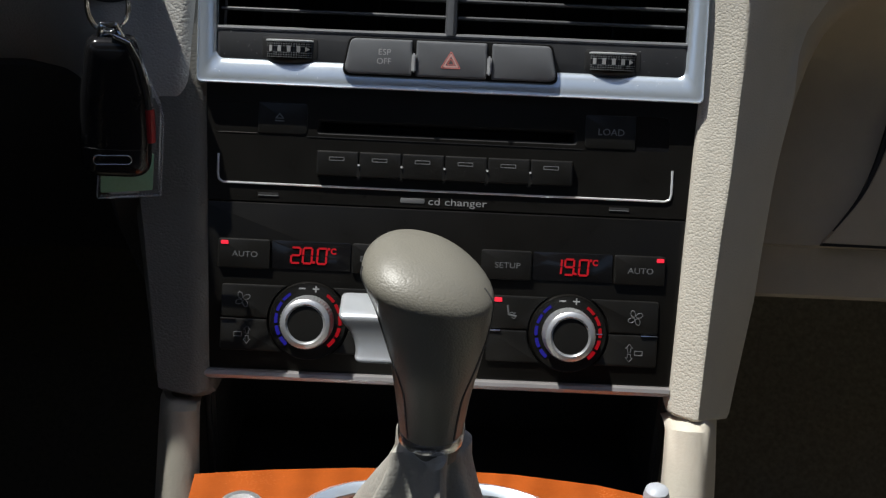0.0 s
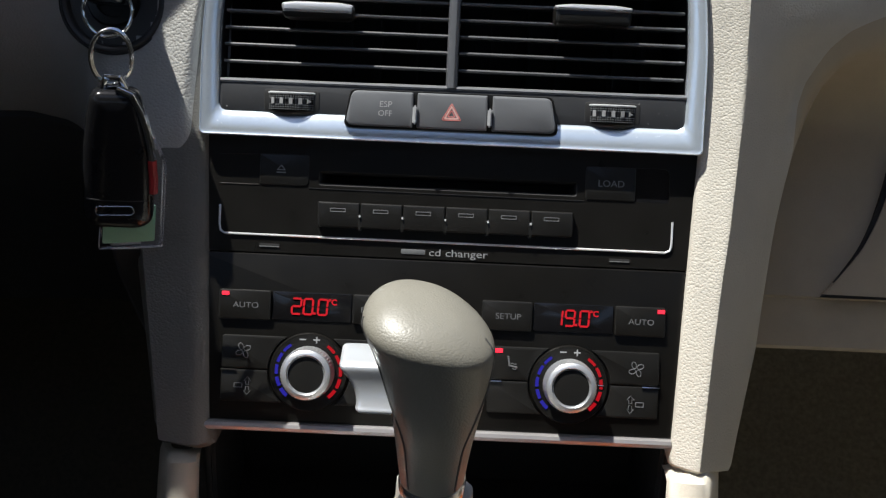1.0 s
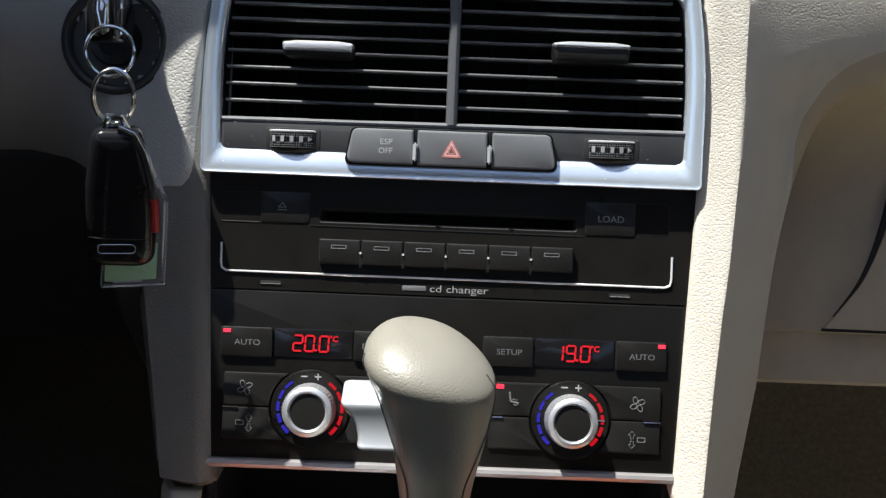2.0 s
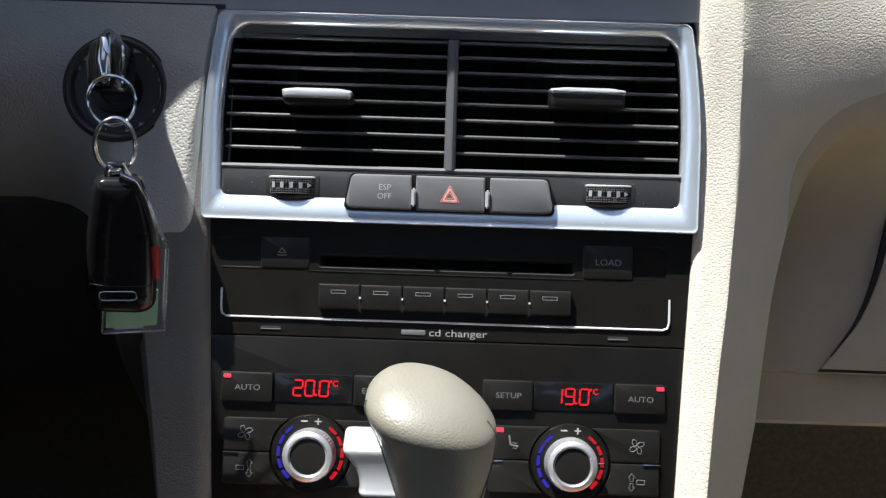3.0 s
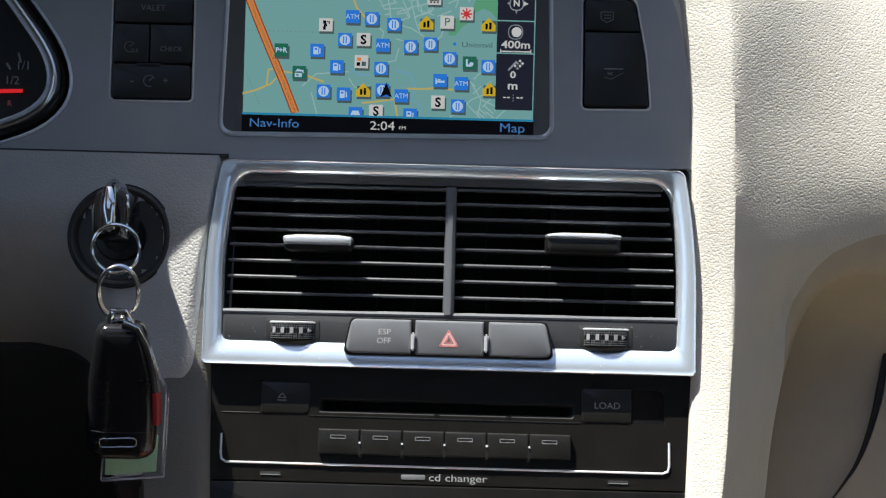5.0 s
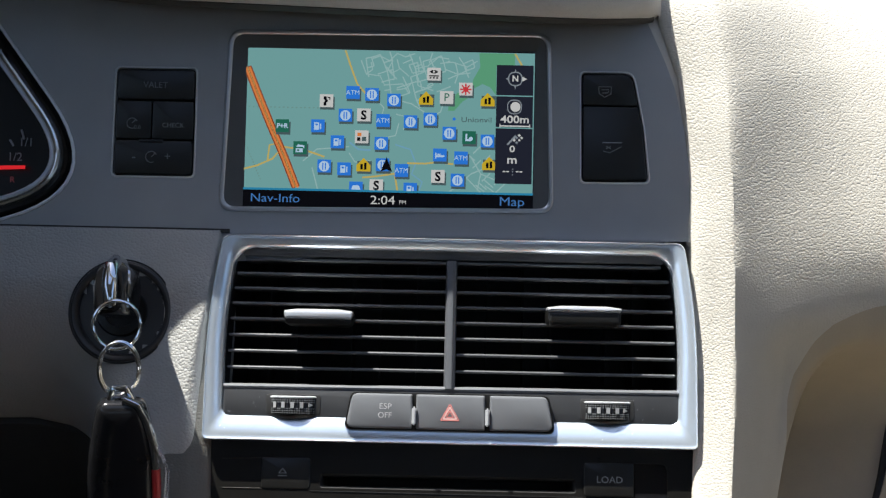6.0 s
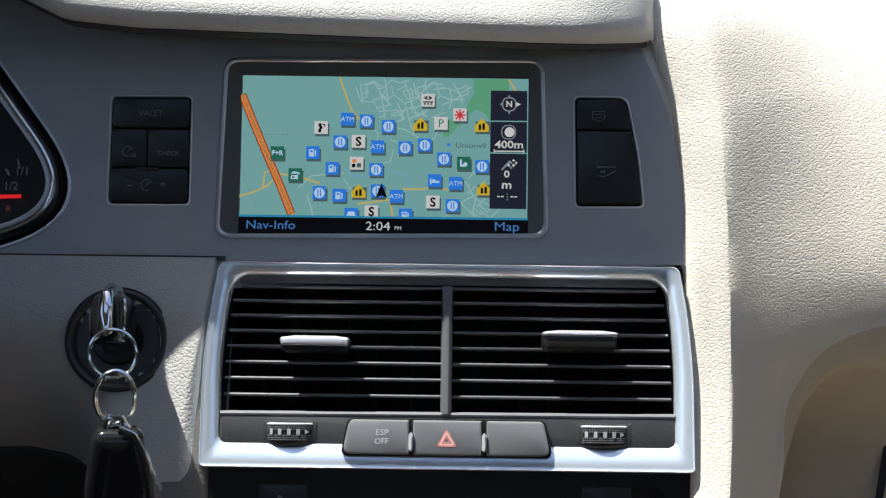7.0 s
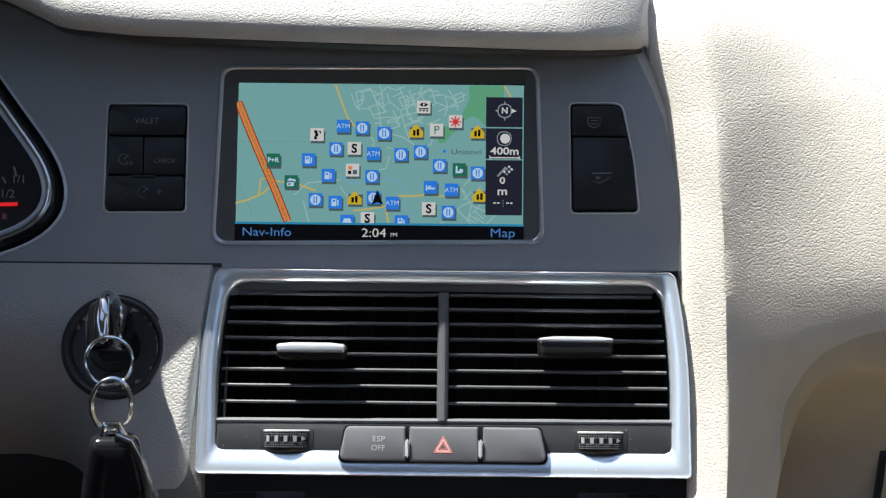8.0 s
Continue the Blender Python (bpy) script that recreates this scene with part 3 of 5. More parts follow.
def lower_side(sign):
    rows = []
    for v, w, x0, x1 in [(-0.167, -0.006, 0.1250, 0.151), (-0.1685, 0.004, 0.1240, 0.1515), (-0.172, 0.0085, 0.1235, 0.152), (-0.19, 0.009, 0.1230, 0.1525), (-0.215, 0.009, 0.1220, 0.1530), (-0.26, 0.010, 0.1205, 0.154), (-0.34, 0.010, 0.1185, 0.156)]:
        cols = [(x0 + 0.002, w - 0.018), (x0, w - 0.010), (x0 + 0.001, w - 0.005), (x0 + 0.004, w - 0.002)]
        cols += [(x0 + (x1 - x0) * k, w - d) for k, d in ((0.25, 0.0), (0.42, 0.0), (0.50, 0.0012), (0.58, 0.0055), (0.72, 0.017), (0.86, 0.030), (0.97, 0.042), (1.0, 0.06))]
        rows.append([(sign * a, v, b) for a, b in cols])
    return sheet(rows, -0.003 * sign)


part("lower_section", lower_side(-1), CREAM_LOW_SHADED, trim_l, "cream lower trim darkened in colour for its shade, crossed by a patch of sun", STACK)
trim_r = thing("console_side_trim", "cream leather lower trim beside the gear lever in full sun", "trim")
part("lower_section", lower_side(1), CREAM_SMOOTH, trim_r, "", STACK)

# ---- instrument cluster ----
cluster = thing("instrument_cluster", "round instrument with a chrome ring, ticks and red needle", "instrument cluster", DISPLAY)
g0 = [(-0.400, 0.119), (-0.400, -0.097), (-0.1805, -0.031), (-0.292, 0.119)]
gr = [0.03, 0.03, 0.043, 0.06]


def gauge_line(d, z):
    return [(x, y, z) for x, y in rounded(inset(g0, d), [max(0.004, r - d) for r in gr], 12)]


part("surround", loft([gauge_line(0.0013, -0.008), gauge_line(0.0008, 0.0004), gauge_line(0.0010, 0.0011), gauge_line(0.0016, 0.0014), gauge_line(0.0023, 0.0008), gauge_line(0.0025, -0.0006)], False, False), GAUGE_EDGE, cluster, "thin bright edge")
part("gap_ring", loft([gauge_line(0.0023, 0.0002), gauge_line(0.0034, -0.0034), gauge_line(0.0062, -0.0060), gauge_line(0.0092, -0.006)], False, False), BLACK_GLOSS, cluster)
part("chrome_ring", loft([gauge_line(0.0084, -0.008), gauge_line(0.0085, -0.0026), gauge_line(0.0090, -0.0014), gauge_line(0.0100, -0.0010), gauge_line(0.0112, -0.0014), gauge_line(0.0124, -0.0030), gauge_line(0.0130, -0.0050)], False, False), GAUGE_RING, cluster, "broad bright ring")
part("inner_line", loft([gauge_line(0.0124, -0.0050), gauge_line(0.0126, -0.0026), gauge_line(0.0133, -0.0020), gauge_line(0.0141, -0.0028), gauge_line(0.0144, -0.0155)], False, False), GAUGE_EDGE, cluster, "thin bright inner line")
part("dial_face", loft([gauge_line(0.0138, -0.0155), gauge_line(0.0142, -0.015)], True, True), BLACK, cluster)
for (u, v), (p, q) in (((-0.2383, 0.0022), (-0.2368, -0.0030)), ((-0.2445, -0.0035), (-0.2425, -0.0068))):
    part("tick", tube([(u, v, -0.0142), (p, q, -0.0142)], 0.0006, 6), PRINT_MID, cluster)
part("needle", loft([[(-0.280, -0.0205 + s * 0.0014, -0.011 + t * 0.001) for s, t in ((-1, 0), (1, 0), (1, 1), (-1, 1))], [(-0.2345, -0.0188 + s * 0.0009, -0.011 + t * 0.001) for s, t in ((-1, 0), (1, 0), (1, 1), (-1, 1))]]), NEEDLE, cluster, "red needle")
text("1/1", 0.0065, PRINT_MID, cluster, (-0.2355, -0.0048), -0.0143)
text("1/2", 0.0065, PRINT_MID, cluster, (-0.2415, -0.0130), -0.0143)
text("R", 0.0045, PRINT_RED, cluster, (-0.2425, -0.0255), -0.0143)

# ---- screen ----
screen = thing("navigation_screen", "lit navigation screen with a town map in a dark bezel", "screen", DISPLAY)
part("bezel_rim", frame_ring(inset(screen_rim, -0.0008), 0.008, inset(screen_rim, 0.0016), 0.0065, -0.006, 0.0012, 0.0006), RIM, screen, "thin grey rim")
lcd_box = [(-0.1135, -0.0391), (0.0420, -0.0376), (0.0418, 0.0487), (-0.1133, 0.0478)]
ring_a, ring_b = rounded(inset(screen_rim, 0.0014), 0.0068, 6), rounded(lcd_box, 0.0004, 6)
part("bezel", loft([[(*p, 0.0006) for p in ring_a], [(*p, -0.0018) for p in ring_b], [(*p, -0.0024) for p in ring_b]], False, False), BEZEL, screen, "dark sloping bezel")
part("lcd", outline_slab(rounded(inset(lcd_box, -0.001), 0.0005, 2), -0.006, -0.0022), BLACK_GLOSS, screen)


def lcd(cx, cy):
    """Place on the map from its own grid, 938 by 520 steps."""
    return -0.1132 + (cx - 112) * 0.0001652, 0.0480 - (cy - 100) * 0.0001652


GLOWS = {k: glow("map_" + k, c, 0.26) for k, c in {
    "land": (0.205, 0.45, 0.445), "park": (0.13, 0.42, 0.24), "street": (0.36, 0.58, 0.57), "road": (0.62, 0.50, 0.16), "motorway": (0.85, 0.26, 0.07), "edge": (0.30, 0.07, 0.03),
    "water": (0.20, 0.45, 0.62), "blue": (0.03, 0.23, 0.85), "pale": (0.55, 0.74, 0.95), "yellow": (0.72, 0.50, 0.03), "white": (0.70, 0.71, 0.70), "black": (0.003, 0.003, 0.005), "red": (0.70, 0.05, 0.06),
    "green": (0.02, 0.17, 0.11), "panel": (0.018, 0.021, 0.036), "shade": (0.08, 0.13, 0.14), "link": (0.07, 0.22, 0.52), "line": (0.03, 0.28, 0.48), "grid": (0.18, 0.32, 0.28), "dim": (0.28, 0.32, 0.36)}.items()}
Z_MAP = -0.0018


def flat(name, pts, key, z, label=""):
    return part(name, outline_slab(pts, z - 0.00012, z), GLOWS[key], screen, label)


def lcd_rect(x0, y0, x1, y1):
    (a, b), (c, d) = lcd(x0, y1), lcd(x1, y0)
    return box(a, b, c, d)


flat("map_land", lcd_rect(110, 101, 1050, 562), "land", Z_MAP, "pale green map ground")
flat("map_park", [lcd(*p) for p in [(925, 240), (905, 215), (880, 205), (845, 225), (800, 235), (770, 265), (770, 295), (790, 295), (815, 265), (838, 250), (850, 190), (872, 150), (868, 103), (985, 103), (985, 145), (925, 145)]], "park", Z_MAP + 0.0001)


def stroke(name, pts, width, key, z):
    """A ribbon along map points."""
    p = [Vector(lcd(*q)) for q in pts]
    left, right = [], []
    for k in range(len(p)):
        t = (p[min(k + 1, len(p) - 1)] - p[max(k - 1, 0)]).normalized()
        nrm = Vector((-t.y, t.x)) * width * 0.0001652 / 2
        left.append(p[k] + nrm)
        right.append(p[k] - nrm)
    bm = loft([[(*a, z), (*b, z)] for a, b in zip(left, right)], closed=False)
    return part(name, bm, GLOWS[key], screen)


for pts in ([(430, 103), (452, 165), (472, 215), (500, 245)], [(106, 500), (150, 488), (200, 465), (235, 425), (300, 432), (370, 455)], [(185, 470), (190, 420), (225, 412)],
            [(495, 520), (540, 515), (600, 505)], [(640, 470), (700, 470), (735, 465), (790, 470)], [(985, 103), (1010, 145)], [(600, 505), (610, 560)]):
    stroke("map_road", pts, 6, "road", Z_MAP + 0.00015)
stroke("map_river", [(450, 405), (480, 428), (520, 430)], 6, "water", Z_MAP + 0.00013)
stroke("map_river", [(600, 410), (650, 425), (668, 470), (655, 505), (690, 530), (680, 560)], 5, "water", Z_MAP + 0.00013)
rng = random.Random(5)
streets = [[(482, 135), (500, 180), (545, 185), (560, 215), (620, 210), (640, 240)], [(520, 128), (545, 120), (575, 135), (600, 110), (625, 120)], [(500, 180), (520, 165), (515, 140)],
           [(560, 150), (585, 175), (610, 160), (640, 185)], [(640, 110), (660, 160), (700, 150), (735, 120), (770, 125)], [(660, 160), (670, 215), (720, 230)], [(610, 265), (650, 275), (690, 300), (700, 345)],
           [(740, 140), (780, 135), (830, 150), (862, 130)], [(760, 160), (800, 175), (840, 170)], [(790, 135), (800, 175), (790, 205)], [(820, 150), (835, 185)], [(600, 310), (640, 320), (625, 360)],
           [(560, 390), (600, 380), (610, 340)], [(330, 490), (350, 560)], [(300, 470), (345, 430), (450, 420)], [(640, 500), (640, 520)], [(690, 330), (745, 300), (760, 250)], [(850, 450), (880, 500), (870, 555)],
           [(880, 500), (930, 520), (1045, 515)], [(780, 560), (850, 500), (920, 470)], [(830, 510), (880, 560)], [(930, 560), (960, 530)], [(520, 250), (560, 290), (555, 310)], [(700, 180), (720, 200), (700, 215)],
           [(575, 105), (585, 135), (570, 165), (600, 195)], [(450, 440), (470, 470), (520, 465)], [(715, 105), (705, 140)], [(600, 230), (630, 225), (650, 205)]]
def town(cx, cy, nx, ny, dx, dy, turn, keep):
    """A grid of short streets, some left out, turned by an angle; it stays on the land between the road and the park."""
    c, sn = math.cos(turn), math.sin(turn)

    def at(i, j):
        x, y = (i - nx / 2) * dx, (j - ny / 2) * dy
        wave = 5 * math.sin(i * 1.7 + j * 0.9)
        return cx + x * c - y * sn + wave, cy + x * sn + y * c - wave * 0.6

    for i in range(nx + 1):
        for j in range(ny + 1):
            for p, q in ((i + 1, j), (i, j + 1)):
                if p <= nx and q <= ny and rng.random() < keep:
                    a, b = at(i, j), at(p, q)
                    if all(484 < u < 862 and 106 < w < 300 and w + 0.9 * abs(u - 660) < 330 for u, w in (a, b)):
                        streets.append([a, b])


town(600, 160, 9, 6, 26, 30, -0.30, 0.62)
town(760, 165, 8, 6, 30, 26, -0.42, 0.60)
for k in range(16):
    x, y = rng.uniform(800, 1020), rng.uniform(430, 540)
    a = rng.choice((-0.8, 0.7))
    streets.append([(x, y), (min(1040, x + 38 * math.cos(a)), min(558, y + 38 * math.sin(a)))])
for pts in streets:
    stroke("map_street", pts, 4, "street", Z_MAP + 0.00012)
for k in range(18):
    stroke("map_grid_line", [(118 + k * 14, 295), (123 + k * 14, 295)], 3, "grid", Z_MAP + 0.00012)
for k in range(12):
    stroke("map_grid_line", [(118 + k * 4, 430 + k * 9), (119 + k * 4, 434 + k * 9)], 3, "grid", Z_MAP + 0.00012)
motorway = [(111, 165), (150, 258), (190, 350), (240, 460), (280, 557)]
stroke("map_motorway", motorway, 27, "edge", Z_MAP + 0.00018)
for d in (-6.5, 6.5):
    stroke("map_motorway", [(x + d, y) for x, y in motorway], 7, "motorway", Z_MAP + 0.00022)
stroke("map_motorway", motorway, 2, "road", Z_MAP + 0.00024)


def icon(kind, cx, cy, tall=40):
    """A square place mark with its sign."""
    low = min(cy + tall / 2, 561)
    z = Z_MAP + 0.0004
    flat("icon_shadow", lcd_rect(cx - 20, cy - 14, cx + 27, min(low + 8, 561.5)), "shade", z - 0.00012)
    key = {"eat": "blue", "atm": "blue", "fuel": "blue", "bed": "blue", "school": "yellow", "s": "white", "p": "white", "tower": "white", "view": "white", "repair": "white", "star": "white", "ride": "green", "mall": "green", "golf": "green"}[kind]
    if kind == "school":
        flat("icon", [lcd(*q) for q in [(cx - 23, low), (cx + 23, low), (cx + 23, cy), (cx, cy - 24), (cx - 23, cy)]], key, z)
    else:
        flat("icon", lcd_rect(cx - 22, cy - 22, cx + 22, low), key, z)
    zi = z + 0.0002
    u, v = lcd(cx, cy)
    if kind == "eat":
        full = low - cy > 15
        if full:
            flat("icon_sign", circle(0.0028, 20, u, v), "pale", zi)
            for d in (-0.0007, 0.0007):
                flat("icon_sign", box(u + d - 0.0003, v - 0.0019, u + d + 0.0003, v + 0.0019), "blue", zi + 0.0001)
        else:
            flat("icon_sign", [lcd(*q) for q in [(cx - 15, low - 1), (cx + 15, low - 1), (cx + 10, cy - 10), (cx - 10, cy - 10)]], "pale", zi)
    elif kind == "atm":
        text("ATM", 0.0036, GLOWS["pale"], screen, (u, v), zi)
    elif kind == "fuel":
        flat("icon_sign", lcd_rect(cx - 12, cy - 12, cx + 4, min(cy + 12, low)), "pale", zi)
        flat("icon_sign", lcd_rect(cx + 7, cy - 8, cx + 11, min(cy + 10, low)), "pale", zi)
        flat("icon_sign", lcd_rect(cx - 8, cy - 8, cx + 0, cy - 2), "blue", zi + 0.0001)
    elif kind == "bed":
        flat("icon_sign", lcd_rect(cx - 15, cy, cx + 15, cy + 6), "pale", zi)
        flat("icon_sign", lcd_rect(cx - 15, cy - 8, cx - 11, cy + 11), "pale", zi)
        flat("icon_sign", lcd_rect(cx - 8, cy - 5, cx + 2, cy - 1), "pale", zi)
    elif kind == "school":
        for d in (-6, 6):
            flat("icon_sign", lcd_rect(cx + d - 4, cy - 8 + abs(d - 6) / 3, cx + d + 4, cy + 14), "black", zi)
    elif kind == "s":
        text("S", 0.0068, GLOWS["black"], screen, (u, v - 0.0002 if low - cy > 15 else v), zi, bold=0.00022)
    elif kind == "p":
        text("P", 0.0062, GLOWS["green"], screen, (u, v), zi)
    elif kind == "tower":
        for a, b, c, d in ((-9, -15, 1, -5), (-6, -5, 4, 4), (-9, 4, 0, 15), (4, -13, 13, -10), (9, -10, 13, -4)):
            flat("icon_sign", lcd_rect(cx + a, cy + b, cx + c, cy + d), "black", zi)
    elif kind == "view":
        flat("icon_sign", [lcd(cx - 15, cy - 8), lcd(cx - 5, cy - 3), lcd(cx + 5, cy - 3), lcd(cx + 15, cy - 8), lcd(cx + 6, cy - 14), lcd(cx - 6, cy - 14)], "black", zi)
        flat("icon_sign", circle(0.0006, 10, *lcd(cx, cy - 9)), "white", zi + 0.0001)
        flat("icon_sign", lcd_rect(cx - 16, cy + 3, cx + 16, cy + 7), "black", zi)
        for a in (-14, -3, 8):
            flat("icon_sign", lcd_rect(cx + a, cy + 9, cx + a + 6, cy + 14), "black", zi)
    elif kind == "repair":
        flat("icon_sign", lcd_rect(cx - 15, cy + 1, cx - 4, cy + 13), "black", zi)
        flat("icon_sign", lcd_rect(cx + 1, cy - 1, cx + 15, cy + 13), "shade", zi)
        flat("icon_sign", lcd_rect(cx - 14, cy - 14, cx - 1, cy - 3), "motorway", zi)
    elif kind == "star":
        for k in range(8):
            a = k * math.pi / 4
            c, s = math.cos(a), math.sin(a)
            flat("icon_sign", [(u + c * 0.0005 - s * 0.0004, v + s * 0.0005 + c * 0.0004), (u + c * 0.0031 - s * 0.0004, v + s * 0.0031 + c * 0.0004), (u + c * 0.0031 + s * 0.0004, v + s * 0.0031 - c * 0.0004), (u + c * 0.0005 + s * 0.0004, v + s * 0.0005 - c * 0.0004)], "red", zi)
        flat("icon_sign", circle(0.0014, 12, u, v), "red", zi)
    elif kind == "ride":
        text("P+R", 0.0036, GLOWS["pale"], screen, (u, v), zi, bold=0.0001)
    elif kind == "mall":
        flat("icon_sign", lcd_rect(cx - 14, cy + 1, cx + 9, cy + 14), "pale", zi)
        flat("icon_sign", lcd_rect(cx - 10, cy + 5, cx - 2, cy + 10), "green", zi + 0.0001)
        flat("icon_sign", [lcd(*q) for q in [(cx - 14, cy - 4), (cx + 8, cy - 4), (cx + 14, cy + 2), (cx + 14, cy - 8), (cx - 6, cy - 12)]], "pale", zi)
    elif kind == "golf":
        flat("icon_sign", lcd_rect(cx - 12, cy - 13, cx - 6, cy + 4), "pale", zi)
        flat("icon_sign", lcd_rect(cx - 12, cy + 4, cx + 6, cy + 11), "pale", zi)
        flat("icon_sign", circle(0.0011, 12, *lcd(cx + 6, cy + 3)), "pale", zi)


for kind, places in {"eat": [(520, 248), (592, 265), (435, 318), (712, 325), (648, 335), (554, 408), (775, 370), (900, 393), (370, 486), (560, 478), (805, 523), (475, 556)], "atm": [(458, 243), (558, 333), (622, 495), (815, 450)],
                     "fuel": [(346, 355), (411, 406), (435, 494), (652, 556)], "bed": [(746, 442)], "school": [(697, 257), (898, 258), (498, 480), (907, 467)], "s": [(495, 316), (741, 512), (541, 547)], "p": [(764, 253)],
                     "tower": [(372, 272)], "view": [(721, 177)], "repair": [(490, 388)], "star": [(826, 224)], "ride": [(230, 357)], "mall": [(290, 428)], "golf": [(840, 383)]}.items():
    for place in places:
        icon(kind, *place)
flat("position_arrow", [lcd(*q) for q in [(573, 452), (592, 500), (573, 492), (554, 500)]], "black", Z_MAP + 0.0009)
flat("map_dot", circle(0.0009, 12, *lcd(790, 322)), "blue", Z_MAP + 0.0003)
text("Unionvil", 0.0040, GLOWS["shade"], screen, lcd(863, 324), Z_MAP + 0.0003, squash=1.25)
for a, b in ((142, 241), (245, 346), (350, 531)):
    flat("map_side_panel", lcd_rect(926, a, 1046, b), "panel", Z_MAP + 0.0010)
zp = Z_MAP + 0.0012
def side_ring(cx, cy, outer, inner, key, name):
    u, v = lcd(cx, cy)
    part(name, frame_ring(box(u - outer, v - outer, u + outer, v + outer), outer * 0.98, box(u - inner, v - inner, u + inner, v + inner), inner * 0.98, zp - 0.0001, zp, 0.00001), GLOWS[key], screen)


side_ring(987, 187, 0.0039, 0.0033, "dim", "compass_ring")
text("N", 0.0046, GLOWS["white"], screen, lcd(987, 187), zp, bold=0.0001)
flat("compass_mark", [lcd(*q) for q in ((1009, 179), (1026, 187), (1009, 195))], "white", zp)
for q in (((983, 166), (991, 166), (987, 154)), ((983, 208), (987, 222), (991, 208)), ((964, 182), (964, 192), (955, 187))):
    flat("compass_mark", [lcd(*p) for p in q], "dim", zp)
side_ring(986, 279, 0.0040, 0.0035, "dim", "scale_ring")
flat("scale_disc", circle(0.0027, 20, *lcd(989, 279)), "white", zp + 0.0001)
flat("scale_line", lcd_rect(938, 340, 1038, 344), "white", zp)
for x in (938, 1035):
    flat("scale_line", lcd_rect(x, 335, x + 3, 347), "white", zp)
text("400m", 0.0056, GLOWS["white"], screen, lcd(988, 321), zp, squash=1.22, bold=0.0001)
text("0", 0.0050, GLOWS["white"], screen, lcd(981, 418), zp, squash=1.25, bold=0.0001)
text("m", 0.0062, GLOWS["white"], screen, lcd(981, 453), zp, squash=1.2, bold=0.0001)
flat("route_mark", [lcd(*q) for q in ((962, 402), (990, 371), (995, 376), (967, 405))], "dim", zp)
for a, b in ((0, 0), (8, 8), (-8, 8), (0, 16), (16, 0), (8, -8)):
    flat("route_mark", [lcd(995 + a + p, 380 + b + q) for p, q in ((-5, 0), (0, 5), (5, 0), (0, -5))], "white" if a else "dim", zp + 0.0001)
for a in (951, 963, 994, 1006):
    flat("route_mark", lcd_rect(a, 489, a + 9, 493), "white", zp)
for b in (481, 490, 499):
    flat("route_mark", lcd_rect(982, b, 985, b + 4), "dim", zp)
flat("status_bar", lcd_rect(108, 566, 1052, 628), "black", Z_MAP + 0.0003)
flat("status_line", lcd_rect(108, 560, 1052, 567), "line", Z_MAP + 0.0004)
text("Nav-Info", 0.0064, GLOWS["link"], screen, lcd(213, 594), Z_MAP + 0.0005, squash=1.2)
text("2:04", 0.0066, GLOWS["white"], screen, lcd(563, 594), Z_MAP + 0.0005, squash=1.2)
text("PM", 0.0030, GLOWS["white"], screen, lcd(628, 599), Z_MAP + 0.0005)
text("Map", 0.0068, GLOWS["link"], screen, lcd(983, 590), Z_MAP + 0.0005, squash=1.2)

# ---- button groups beside the screen ----
# Thin rims added round the recesses to carry the pale glint colour.
for hole, radii in ((lb, [0.0036] * 4), (rb, [0.0036, 0.0036, 0.02, 0.0066, 0.0036])):
    lip_ring = frame_ring(inset(hole, -0.0016), radii, inset(hole, -0.0005), [q - 0.0008 for q in radii], -0.004, 0.0005, 0.0004)
    part("recess_edge", lip_ring, FASCIA_GLINT, dash, "", DISPLAY)
bl = thing("button_group", "black button group with faint lettering beside the screen", "buttons", DISPLAY)
part("recess", outline_slab(rounded(inset(lb, -0.0005), 0.003), -0.011, -0.004), VOID, bl)
part("button", raised([(-0.1826, 0.0180), (-0.1413, 0.0182), (-0.1411, 0.0342), (-0.1824, 0.0340)], 0.0025, -0.006, 0.0012), BLACK_SOFT, bl)
part("button", raised([(-0.1829, -0.0033), (-0.1638, -0.0033), (-0.1638, 0.0172), (-0.1827, 0.0172)], 0.0015, -0.006, 0.0010), BLACK_SOFT, bl)
part("button", raised([(-0.1632, -0.0033), (-0.1412, -0.0033), (-0.1412, 0.0172), (-0.1632, 0.0172)], 0.0015, -0.006, 0.0010), BLACK_SOFT, bl)
part("button", raised([(-0.1832, -0.0224), (-0.1414, -0.0222), (-0.1414, -0.0042), (-0.1830, -0.0042)], 0.0025, -0.006, 0.0012), BLACK_SOFT, bl)
part("lip", raised(box(-0.1700, -0.0052, -0.1570, -0.0036), 0.0006, 0.0008, 0.0020, 0.0004), BLACK_SOFT, bl)
text("VALET", 0.0046, PRINT_DIM, bl, (-0.1620, 0.0258), 0.0013)
text("CHECK", 0.0036, PRINT_DIM, bl, (-0.1520, 0.0042), 0.0011)
text("- ", 0.0070, PRINT_DIM, bl, (-0.1715, -0.0130), 0.0013)
text("+", 0.0060, PRINT_DIM, bl, (-0.1545, -0.0128), 0.0013)
for u, v, r in ((-0.1740, 0.0050, 0.0028), (-0.1632, -0.0130, 0.0030)):
    part("symbol", tube([(u + r * math.cos(a), v + r * math.sin(a), 0.0012) for a in np.linspace(0.4, 5.2, 14)], 0.00025, 5), PRINT_DIM, bl)
    part("symbol", tube([(u, v, 0.0012), (u + r * 0.7, v + r * 0.7, 0.0012)], 0.00025, 5), PRINT_DIM, bl)
text("0.0", 0.0030, PRINT_DIM, bl, (-0.1712, 0.0028), 0.0011)
br = thing("button_group", "narrow black button pair beside the screen", "buttons", DISPLAY)
